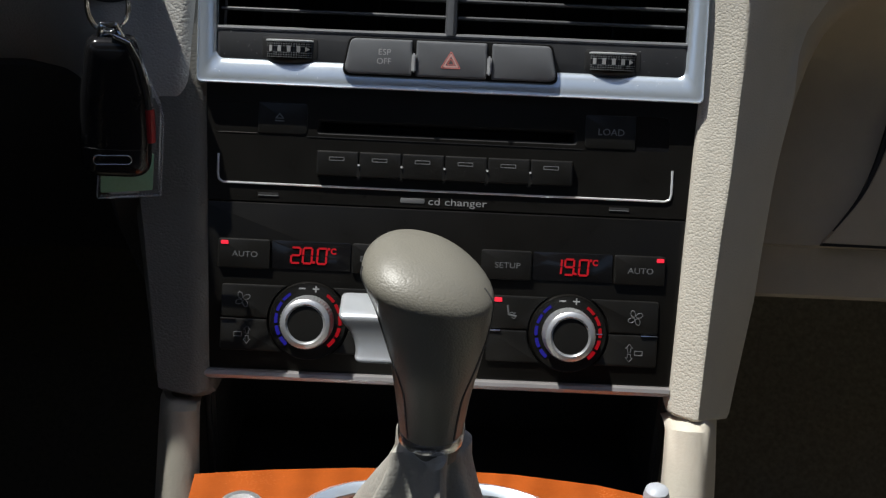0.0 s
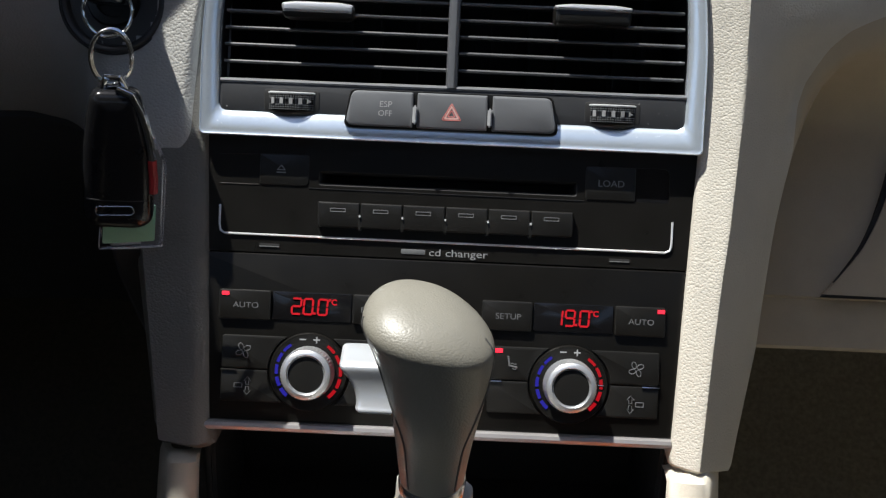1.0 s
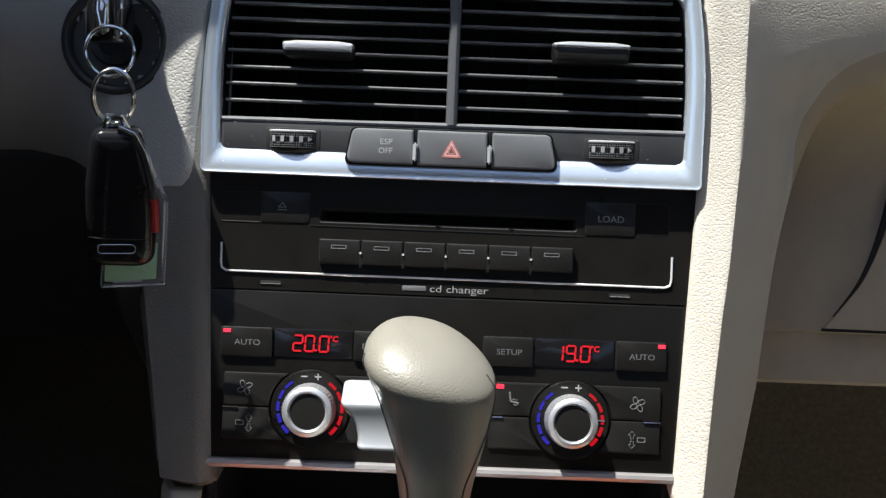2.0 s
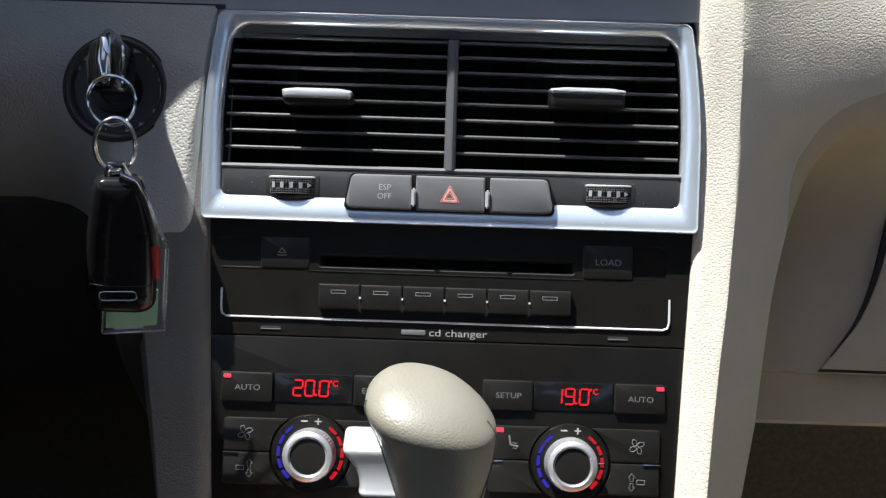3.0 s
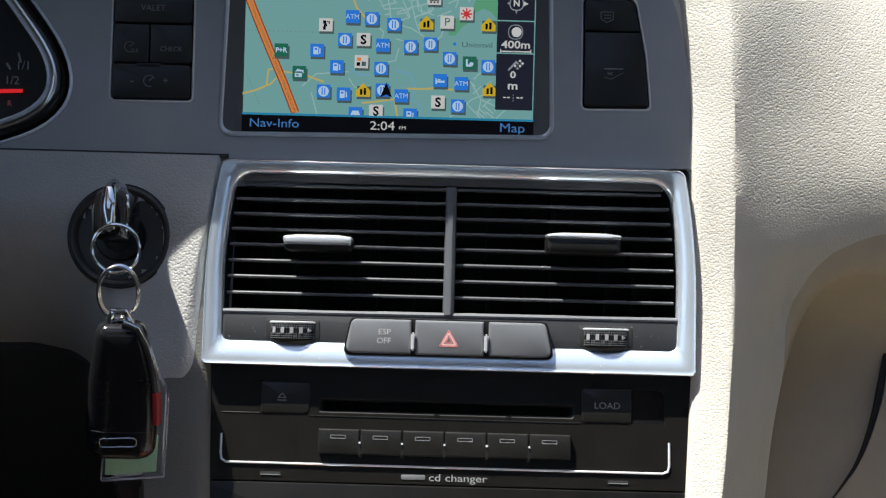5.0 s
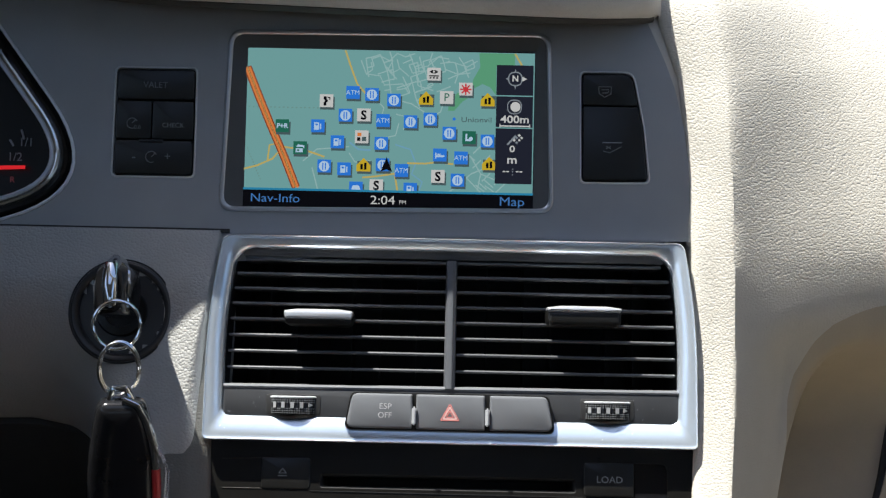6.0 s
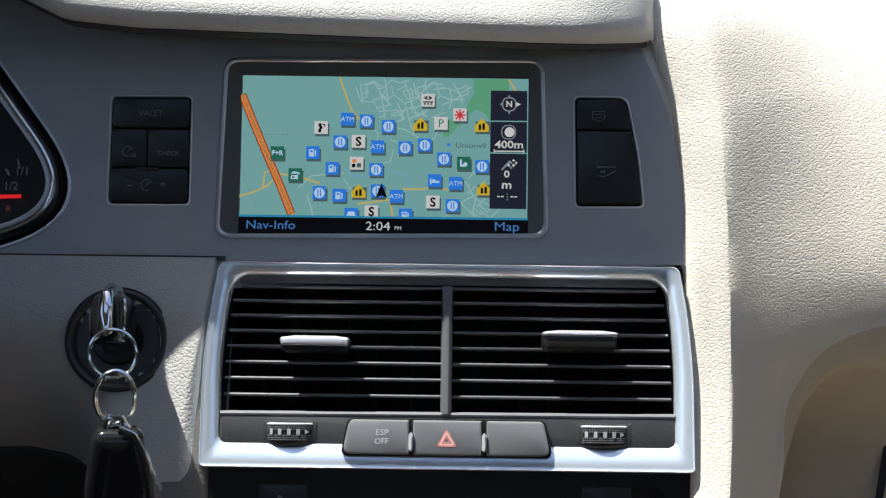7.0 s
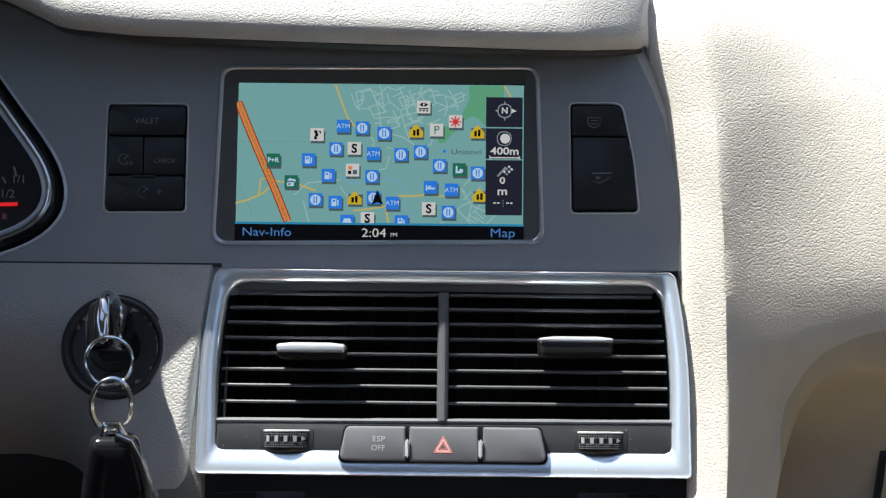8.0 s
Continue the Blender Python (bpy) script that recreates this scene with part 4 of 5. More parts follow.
part("recess", outline_slab(rounded(inset(rb, -0.0005), [0.003, 0.003, 0.02, 0.006, 0.003]), -0.011, -0.004), VOID, br)
part("button", raised([(0.0679, 0.0200), (0.0972, 0.0200), (0.0938, 0.0366), (0.0676, 0.0366)], [0.001, 0.001, 0.006, 0.002], -0.006, 0.0012), BLACK_SOFT, br)
part("button", raised([(0.0686, -0.0205), (0.1028, -0.0200), (0.1000, 0.0070), (0.0973, 0.0193), (0.0680, 0.0193)], [0.002, 0.002, 0.01, 0.001, 0.001], -0.006, 0.0012), BLACK_SOFT, br)
for path, mat in (([(0.0761, 0.0300), (0.0829, 0.0301), (0.0827, 0.0262), (0.0794, 0.0244), (0.0764, 0.0262), (0.0761, 0.0300)], PRINT_DIM), ([(0.0776, 0.0284), (0.0816, 0.0285), (0.0812, 0.0268), (0.0780, 0.0267)], PRINT_DIM),
                  ([(0.0786, -0.0001), (0.0889, 0.0)], PRINT_MID), ([(0.0889, -0.0021), (0.0826, -0.0056), (0.0789, -0.0046)], PRINT), ([(0.0806, -0.0020), (0.0832, -0.0034)], PRINT_DIM), ([(0.0832, -0.0020), (0.0806, -0.0034)], PRINT_DIM)):
    part("symbol", tube([(u, v, 0.0013) for u, v in path], 0.00026, 5), mat, br)

# ---- centre air vent ----
HINGE = surface("grey_hinge_plastic", (0.38, 0.385, 0.395), 0.35, bump=0.1)
vent = thing("air_vent", "twin centre air vent in a brushed aluminium frame", "air vent", VENT)


def vent_outline(xb, vb, rb, xs, bow, drop, power, vt, rt):
    """Half-round lower corners, sides that lean in towards the top, rounded upper corners."""
    half = [((xb - rb) * t, vb) for t in (0.04, 0.2, 0.4, 0.6, 0.8, 0.95)]
    half += [(xb - rb + rb * math.sin(q), vb + rb - rb * math.cos(q)) for q in np.linspace(0, math.pi / 2, 7)]
    for s in np.linspace(0, 1, 16):
        half.append((xs - drop * s ** power, bow + (vt - rt - bow) * s))
    xe = xs - drop
    half += [(xe - rt + rt * math.cos(q), vt - rt + rt * math.sin(q)) for q in np.linspace(0, math.pi / 2, 10)[1:]]
    half += [((xe - rt) * t, vt) for t in (0.95, 0.8, 0.6, 0.4, 0.2, 0.04)]
    return half + [(-x, v) for x, v in reversed(half)]


o0 = vent_outline(0.1294, -0.1065, 0.002, 0.1292, -0.068, 0.0062, 1.9, 0.0018, 0.0050)
i0 = vent_outline(0.1196, -0.0935, 0.0045, 0.1200, -0.062, 0.0036, 2.0, -0.0050, 0.0115)
bar = [(0.0, 0.0006), (0.012, 0.0026), (0.035, 0.0035), (0.065, 0.0038), (0.095, 0.0036), (0.13, 0.0034), (0.22, 0.0034), (0.36, 0.0032), (0.50, 0.0029), (0.64, 0.0024), (0.77, 0.0018), (0.88, 0.0011), (0.95, 0.0004), (1.0, -0.0006)]
rings = [[(*p, -0.012) for p in o0]] + [[(p[0] + (q[0] - p[0]) * k, p[1] + (q[1] - p[1]) * k, z) for p, q in zip(o0, i0)] for k, z in bar] + [[(*p, -0.006) for p in i0]]
part("frame", loft(rings, False, False), SATIN, vent, "brushed aluminium frame with rounded upper corners")
part("duct", loft([[(*p, -0.0055) for p in i0], [(p[0] * 0.99, p[1], -0.03) for p in i0], [(p[0] * 0.97, p[1], -0.065) for p in i0]], False, True), VOID, vent)
SLAT_V = [-0.0110, -0.0186, -0.0265, -0.0346, -0.0428, -0.0513, -0.0598, -0.0685]


def slat_mesh(x0, x1):
    """One blade: a rounded nose, a thin body that runs back."""
    nose = [(-0.0002, -0.0245), (-0.0007, -0.0066)] + [(0.0001 + 0.0009 * math.cos(a), -0.0044 + 0.0009 * math.sin(a)) for a in np.linspace(math.pi, 0.0, 9)] + [(0.0008, -0.0070), (0.0002, -0.0245)]
    return mesh_of("slat", loft([[(x, a, b) for a, b in nose] for x in (x0, x1)]), SLAT)


for k, v in enumerate(SLAT_V):
    half = 0.1183 - 0.0036 * min(1.0, max(0.0, (v + 0.062) / 0.0455)) ** 2 - (0.004 if k == 0 else 0.0)
    for x0, x1 in ((-half, -0.0035), (0.0025, half)):
        ob = new("slat", slat_mesh(x0, x1))
        ob.parent, ob.matrix_local = vent, Matrix.Translation((0, v, 0))
for x in (-0.10, -0.085, -0.055, -0.04, -0.02, 0.02, 0.04, 0.055, 0.085, 0.10):
    part("rear_fin", block(x - 0.0006, -0.074, -0.05, x + 0.0006, -0.008, -0.028, 0), VOID, vent)
part("divider", loft([[(x + s, v, w) for s, w in ((-0.0030, -0.02), (-0.0031, -0.002), (-0.0024, 0.0006), (-0.0006, 0.0016), (0.0010, 0.0016), (0.0024, 0.0006), (0.0030, -0.002), (0.0030, -0.02))] for x, v in ((-0.0007, -0.0775), (-0.0007, -0.04), (-0.0007, -0.0110), (-0.0007, -0.0100))]), DIVIDER, vent, "dark grey vertical divider")
part("top_shade", raised(box(-0.112, -0.0092, 0.112, -0.0035), 0.001, -0.02, -0.0035, 0.0008), DARK_DASH, vent)
strip = [(-0.1203, -0.0945), (0.1205, -0.0945), (0.1200, -0.0762), (-0.1196, -0.0772)]
part("control_strip", raised(strip, 0.003, -0.03, 0.0, 0.0016), STRIP, vent, "dark strip with thumbwheels")


part("strip_lip", loft([[(x, v + x * 0.0042, w) for v, w in ((-0.0790, -0.002), (-0.0788, 0.0003), (-0.0778, 0.0006), (-0.0768, 0.0002), (-0.0764, -0.004))] for x in (-0.1194, -0.06, 0.0, 0.06, 0.1198)]), LIP_SUNLIT, vent, "dark grey lip, made paler than the strip for sun on the chamfer")


def tab(u0, u1, v0, v1, cap=0.0034):
    w = u1 - u0
    body = raised(box(u0, v0, u1, v1), [0.0038, 0.0038, 0.0030, 0.0030], -0.006, 0.0095, 0.0024, 8)
    ob = part("direction_tab", body, BLACK_SOFT, vent, "black direction tab with a bright upper edge")
    part("tab_cap", raised([(u0 + 0.0006, v1 - cap), (u1 - 0.0006, v1 - cap), (u1 + 0.0004, v1 - 0.0002), (u0 + w * 0.80, v1 + 0.0008), (u0 + w * 0.20, v1 + 0.0008), (u0 - 0.0004, v1 - 0.0002)], [0.0016, 0.0016, 0.0016, 0.008, 0.008, 0.0016], -0.001, 0.0106, 0.0016, 8), TAB, ob, "bright cap")


tab(-0.0879, -0.0519, -0.0462, -0.0385, 0.0046)
tab(0.0494, 0.0884, -0.0440, -0.0340, 0.0026)


def thumbwheel(u, v):
    """A knurled wheel, half sunk in the strip."""
    well = part("wheel_well", raised(box(u - 0.0142, v - 0.0056, u + 0.0142, v + 0.0054), 0.002, -0.002, 0.0004, 0.0003), VOID, vent)
    bm = bmesh.new()
    r, rows = 0.0185, []
    for y in np.linspace(-0.0046, 0.0046, 10):
        row = []
        for k in range(84):
            a = 2 * math.pi * k / 84
            rr = r - (0.0005 if k % 2 else 0) - (0.0012 if abs(y) > 0.0040 else 0) - (0.0003 if round((y + 0.0046) / 0.00102) % 2 else 0)
            row.append((rr * math.sin(a), y, rr * math.cos(a)))
        rows.append(row)
    loft(rows, bm=bm)
    wheel = part("thumbwheel", bm, WHEEL, vent, "knurled black thumbwheel", Matrix.Translation((u, v - 0.0006, -0.0139)))
    for k in range(-2, 3):
        mark = block(-0.0009, -0.0015, 0.0, 0.0009, 0.0016, 0.0005, 0) if k < 2 else raised([(-0.0012, -0.0012), (0.0012, 0.0), (-0.0012, 0.0012)], 0.0001, 0.0, 0.0005, 0.0001, 2)
        mark.transform(Matrix.Rotation(k * 0.26, 4, "Y") @ Matrix.Translation((0, 0.0003, r + 0.0001)))
        part("mark", mark, PRINT_MID, wheel)
    # Silver band added where the wheel's upper edge shows a specular line.
    rim = bmesh.new()
    loft([[((r + d) * math.sin(t), y, (r + d) * math.cos(t)) for y, d in ((0.0040, -0.001), (0.0040, 0.0002), (0.0046, 0.0003), (0.0050, -0.0004), (0.0050, -0.001))] for t in np.linspace(-0.74, 0.74, 18)], bm=rim)
    part("wheel_glint", rim, SILVER, wheel, "silver band added for the glint along the upper edge")
    part("wheel_flank", loft([[(q * math.sin(t), y, q * math.cos(t)) for t in np.linspace(0, 2 * math.pi, 57)[:-1]] for y, q in ((-0.0045, r), (-0.0058, r - 0.0004), (-0.0072, r - 0.0022), (-0.0076, r - 0.0050))]), BLACK, wheel, "smooth black flank")
    dots = bmesh.new()
    for k in range(-9, 10):
        for y in (-0.0038, -0.0027, -0.0016, 0.0017, 0.0028, 0.0039):
            a = k * 0.070
            q = [Vector((x, y + d, 0)) for x, d in ((-0.00034, -0.00030), (0.00034, -0.00030), (0.00034, 0.00030), (-0.00034, 0.00030))]
            turn = Matrix.Rotation(a, 4, "Y")
            loft([[tuple(turn @ (p + Vector((0, 0, r + h)))) for p in q] for h in (-0.0006, 0.00025)], bm=dots)
    part("knurl", dots, PRINT, wheel, "fine bright knurling")


thumbwheel(-0.0824, -0.0874)
thumbwheel(0.0822, -0.0868)

# fine dust on the frame and the strip
rng = random.Random(11)
dust = bmesh.new()
for k in range(30):
    r = rng.uniform(0.00010, 0.00026)
    u, v, w = rng.choice(((rng.uniform(-0.125, 0.125), rng.uniform(-0.1040, -0.0965), 0.0040), (rng.uniform(0.095, 0.119), rng.uniform(-0.092, -0.080), 0.0002), (rng.uniform(-0.119, -0.095), rng.uniform(-0.092, -0.080), 0.0002),
                          (rng.uniform(-0.126, -0.122), rng.uniform(-0.09, -0.03), 0.0040)))
    loft([[(u + rr * math.cos(a), v + rr * 0.8 * math.sin(a), w + h) for a in (0, 1.2, 2.5, 3.8, 5.1)] for rr, h in ((r, 0), (r * 0.5, r * 0.8))], bm=dust)
tagged(part("dust", dust, PRINT_WHITE, vent), "fine pale dust", kind="stuff")

# ---- switch row ----
switches = thing("switch_row", "row of three grey switches with a red hazard triangle", "switches", VENT)
part("switch", raised([(-0.0545, -0.0986), (-0.0198, -0.0986), (-0.0198, -0.0808), (-0.0510, -0.0808)], [0.004, 0.001, 0.001, 0.004], -0.004, 0.0066, 0.0012, 5), GREY_KEY, switches)
part("switch", raised([(-0.0178, -0.0988), (0.0180, -0.0988), (0.0180, -0.0808), (-0.0178, -0.0808)], 0.001, -0.004, 0.0066, 0.0012, 5), GREY_KEY, switches)
part("switch", raised([(0.0205, -0.0988), (0.0540, -0.0986), (0.0503, -0.0808), (0.0205, -0.0808)], [0.001, 0.004, 0.004, 0.001], -0.004, 0.0066, 0.0012, 5), GREY_KEY, switches)
part("seat_plate", raised([(-0.0556, -0.0997), (0.0552, -0.0997), (0.0512, -0.0800), (-0.0520, -0.0800)], 0.004, -0.004, 0.0050, 0.0005, 5), BLACK, switches)
for u in (-0.0188, 0.0193):
    hinge = block(-0.0012, -0.0968, -0.002, 0.0012, -0.0872, 0.0086, 0.0008)
    hinge.transform(Matrix.Translation((u, 0, 0)))
    part("hinge", hinge, HINGE, switches, "pale grey hinge")
text("ESP", 0.0042, PRINT_KEY, switches, (-0.0338, -0.0874), 0.0067, squash=1.08)
text("OFF", 0.0042, PRINT_KEY, switches, (-0.0340, -0.0920), 0.0067, squash=1.0)
cx, cy = -0.0002, -0.0912


def triangle(r, w):
    a = [(cx + r * math.cos(t), cy + r * math.sin(t)) for t in (math.radians(210), math.radians(330), math.radians(90))]
    return frame_ring(a, 0.0006, inset(a, w), 0.0003, 0.0064, 0.0068, 0.00005, 3)


part("hazard_sign", triangle(0.0060, 0.0004), PRINT_RED, switches, "red triangle outline")
part("hazard_sign", triangle(0.0048, 0.0008), PRINT_PALE, switches, "pale triangle outline")
part("hazard_sign", triangle(0.0026, 0.0004), PRINT_RED, switches)

# ---- cd changer ----
cd = thing("cd_changer", "black compact disc changer with a slot and six keys", "cd changer", STACK)
cd_edge = [(-0.1270, -0.0618), (0.1270, -0.0618), (0.1304, -0.0016), (-0.1306, -0.0016)]
part("faceplate", plate(rounded(cd_edge, 0.001, 2), [rounded(box(-0.0676, -0.0259, 0.0667, -0.0184), 0.0015, 4), rounded(box(0.0970, -0.0275, 0.1145, -0.0098), [0.001, 0.001, 0.004, 0.001], 4)], -0.012, 0.0), BLACK, cd)
part("slot", loft([[(*p, 0.0) for p in rounded(inset(box(-0.0676, -0.0259, 0.0667, -0.0184), 0.0), 0.0015, 4)], [(*p, -0.002) for p in rounded(inset(box(-0.0676, -0.0259, 0.0667, -0.0184), 0.0012), 0.001, 4)], [(*p, -0.03) for p in rounded(inset(box(-0.0676, -0.0259, 0.0667, -0.0184), 0.0014), 0.001, 4)]], False, True), VOID, cd, "dark disc slot")
part("blank_recess", outline_slab(rounded(box(0.0968, -0.0277, 0.1147, -0.0096), [0.001, 0.001, 0.004, 0.001], 4), -0.003, -0.0008), BLACK_GLOSS, cd)
part("recess_line", tube([(-0.0985, -0.0110, 0.0001), (-0.1195, -0.0118, 0.0001)], 0.0003, 5), BLACK_SOFT, cd)
part("recess_line", tube([(-0.0985, -0.0269, 0.0001), (-0.1185, -0.0269, 0.0001)], 0.0003, 5), BLACK_SOFT, cd)
part("recess_line", tube([(-0.0725, -0.0276, 0.0001), (0.0705, -0.0280, 0.0001)], 0.0003, 5), BLACK_SOFT, cd)
part("eject_button", raised(box(-0.0981, -0.0268, -0.0727, -0.0106), [0.001, 0.003, 0.002, 0.001], -0.002, 0.0007, 0.0005), BLACK_SOFT, cd)
part("eject_sign", frame_ring([(-0.0895, -0.0189), (-0.0847, -0.0189), (-0.0871, -0.0160)], 0.0002, [(-0.0886, -0.0185), (-0.0856, -0.0185), (-0.0871, -0.0166)], 0.0001, 0.0006, 0.0009, 0.00003, 2), PRINT_MID, cd)
part("eject_sign", block(-0.0895, -0.0203, 0.0006, -0.0847, -0.0198, 0.0009, 0), PRINT_MID, cd)
part("load_button", raised(box(0.0708, -0.0273, 0.0968, -0.0099), [0.002, 0.001, 0.001, 0.002], -0.002, 0.0007, 0.0005), BLACK_SOFT, cd)
text("LOAD", 0.0049, PRINT_MID, cd, (0.0842, -0.0187), 0.0008, squash=1.05)
for k in range(6):
    u = -0.0670 + k * 0.02208
    key = part("preset_key", raised([(u - 0.0001, -0.0474), (u + 0.0216, -0.0474), (u + 0.0216, -0.0343), (u - 0.0001, -0.0343)], [0.002 if k == 0 else 0.0005, 0.002 if k == 5 else 0.0005, 0.0008, 0.0008], -0.002, 0.0042, 0.0009, 5), BLACK_SOFT, cd)
    part("key_sign", frame_ring(box(u + 0.0064, -0.0394, u + 0.0144, -0.0374), 0.0003, box(u + 0.0068, -0.0390, u + 0.0140, -0.0378), 0.0002, 0.0041, 0.0044, 0.00004, 2), PRINT, key)
    if k:
        part("key_pin", tube([(u - 0.0003, -0.0412, 0.002), (u - 0.0003, -0.0412, 0.0052)], 0.0006, 8), LINE, cd)
        part("key_bridge", block(u - 0.0014, -0.0488, -0.001, u + 0.0008, -0.0418, 0.0040, 0.0005), BLACK_SOFT, cd)
line = [(-0.1180, -0.0380, 0.0006), (-0.1180, -0.0480, 0.0006), (-0.1174, -0.0512, 0.0006), (-0.1150, -0.0527, 0.0006), (0.1135, -0.0531, 0.0006), (0.1160, -0.0520, 0.0006), (0.1168, -0.0490, 0.0006), (0.1168, -0.0370, 0.0006)]
part("bright_line", tube(line, 0.00062, 8), LINE, cd, "thin chrome line with rounded ends")
part("maker_mark", raised(box(-0.0232, -0.0596, -0.0106, -0.0570), 0.0008, -0.0005, 0.0004, 0.0001), PRINT, cd, "plain grey mark")
text("cd changer", 0.0053, PRINT_MID, cd, (0.0064, -0.0584), 0.0003, squash=1.32)
for u0 in (-0.0968, 0.0850):
    part("service_slot", block(u0, -0.0584, -0.002, u0 + 0.0104, -0.0572, 0.0004, 0), VOID, cd)
    part("service_slot_lip", block(u0, -0.0589, -0.002, u0 + 0.0104, -0.0585, 0.0006, 0), PRINT_DIM, cd)

# ---- climate control ----
climate = thing("climate_control", "black climate panel with two silver dials and red figures", "climate control", STACK)
cl_edge = [(-0.1215, -0.1494), (0.1213, -0.1494), (0.1268, -0.0626), (-0.1268, -0.0626)]
part("faceplate", raised(cl_edge, 0.001, -0.012, 0.0, 0.0006), BLACK, climate)


def key_cap(u0, v0, u1, v1, h=0.0016, r=0.0015, mat=None):
    return part("button", raised(box(u0, v0, u1, v1), r, -0.002, h, 0.0007), mat or BLACK_SOFT, climate)


for u0, u1, word in ((-0.1163, -0.0893, "AUTO"), (-0.0470, -0.0205, "E"), (0.0201, 0.0463, "SETUP"), (0.0890, 0.1154, "AUTO")):
    key_cap(u0, -0.0970, u1, -0.0816, 0.0024)
    text(word, 0.0042, PRINT, climate, ((u0 + u1) / 2 + (0.0006 if word != "E" else -0.0078), -0.0896), 0.0025, squash=1.15)
for u0, u1 in ((-0.0886, -0.0477), (0.0470, 0.0883)):
    part("window", raised(box(u0, -0.0965, u1, -0.0818), 0.0008, -0.002, 0.0007, 0.0002), BLACK_GLOSS, climate, "glossy dark window")
for u in (-0.1129, 0.1128):
    part("led", raised(box(u - 0.0019, -0.0847, u + 0.0019, -0.0827), 0.0004, 0.002, 0.0029, 0.0003), LED, climate, "lit red lamp")
part("led", raised(box(0.0279, -0.1085, 0.0318, -0.1062), 0.0004, 0.001, 0.0022, 0.0003), LED, climate, "lit red lamp")

SEGMENTS = {"0": "abcdef", "1": "bc", "2": "abged", "9": "abcdfg"}


def figures(word, u, v, h=0.0080, w=0.0046):
    """Lit bar figures; italic by a little."""
    for ch in word:
        if ch == ".":
            part("figure_dot", block(u - 0.0009, v, 0.0008, u + 0.0003, v + 0.0012, 0.0011, 0), DIGIT, climate)
            u += 0.0014
            continue
        bars = {"a": ((0, h), (w, h)), "g": ((0, h / 2), (w, h / 2)), "d": ((0, 0), (w, 0)), "f": ((0, h / 2), (0, h)), "e": ((0, 0), (0, h / 2)), "b": ((w, h / 2), (w, h)), "c": ((w, 0), (w, h / 2))}
        bm = bmesh.new()
        for s in SEGMENTS[ch]:
            (ax, ay), (bx, by) = bars[s]
            ax, bx = ax + ay * 0.05, bx + by * 0.05
            d = Vector((bx - ax, by - ay)).normalized() * 0.00025
            t = Vector((-d.y, d.x)).normalized() * 0.00050
            a, b = Vector((u + ax, v + ay)) + d, Vector((u + bx, v + by)) - d
            loft([[(*(a - t), z), (*(b - t), z), (*(b + t), z), (*(a + t), z)] for z in (0.0008, 0.0011)], bm=bm)
        part("figure", bm, DIGIT, climate, "lit red figure")
        u += w + 0.0015 if ch != "1" else w + 0.0018
    text("°C", 0.0042, DIGIT, climate, (u + 0.0014, v + h - 0.0014), 0.0009, name="figure_unit", bold=0.00016)


figures("20.0", -0.0786, -0.0931)
figures("19.0", 0.0570, -0.0931)
DIALS = ((-0.0684, -0.1230), (0.0668, -0.1236))


def dial_key(side, edge_u, v0, v1, cx, cy, r=0.0214):
    """A key beside a dial, cut round it; side is -1 for a key on the dial's left."""
    arc = []
    for v in np.linspace(v0, v1, 9):
        arc.append((cx + side * math.sqrt(max(r * r - (v - cy) ** 2, 1e-8)), float(v)))
    outline = [(edge_u, v0), *arc, (edge_u, v1)] if side < 0 else [(edge_u, v1), *arc[::-1], (edge_u, v0)]
    radii = [0.0015] + [0.0003] * 9 + [0.0015]
    return part("button", raised(outline, radii, -0.002, 0.0018, 0.0006, 3), BLACK_SOFT, climate)


for (du, dv), (left, right) in zip(DIALS, ((-0.1138, -0.0270), (0.0245, 0.1133))):
    for side, edge_u in ((-1, left), (1, right)):
        dial_key(side, edge_u, -0.1224, -0.1052, du, dv)
        dial_key(side, edge_u, -0.1396, -0.1231, du, dv)


def fan_sign(u, v):
    for k in range(4):
        a = k * math.pi / 2 + 0.3
        pts = []
        for t in np.linspace(0, 2 * math.pi, 13)[:-1]:
            x, y = 0.0023 + 0.0018 * math.cos(t), 0.0012 * math.sin(t) + 0.0006
            pts.append((u + x * math.cos(a) - y * math.sin(a), v + x * math.sin(a) + y * math.cos(a), 0.0019))
        part("fan_sign", tube(pts, 0.00022, 5, True), PRINT, climate)


def flow_sign(u, v, s):
    part("flow_sign", frame_ring(box(u + s * 0.0022 - 0.0022, v - 0.0012, u + s * 0.0022 + 0.0022, v + 0.0014), 0.0003, box(u + s * 0.0022 - 0.0018, v - 0.0008, u + s * 0.0022 + 0.0018, v + 0.0010), 0.0002, 0.0018, 0.0021, 0.00004, 2), PRINT, climate)
    x = u - s * 0.0026
    for d in (-1, 1):
        pts = [(x - 0.0008, v + d * 0.0006), (x - 0.0008, v + d * 0.0024), (x - 0.0018, v + d * 0.0024), (x, v + d * 0.0046), (x + 0.0018, v + d * 0.0024), (x + 0.0008, v + d * 0.0024), (x + 0.0008, v + d * 0.0006)]
        part("flow_sign", tube([(*p, 0.0020) for p in pts], 0.00022, 5, True), PRINT, climate)


fan_sign(-0.1026, -0.1131)
fan_sign(0.1014, -0.1140)
flow_sign(-0.1025, -0.1313, -1)
flow_sign(0.1016, -0.1325, 1)
part("seat_sign", tube([(0.0348, -0.1100, 0.0020), (0.0356, -0.1150, 0.0020), (0.0396, -0.1158, 0.0020)], 0.00055, 6), PRINT, climate)
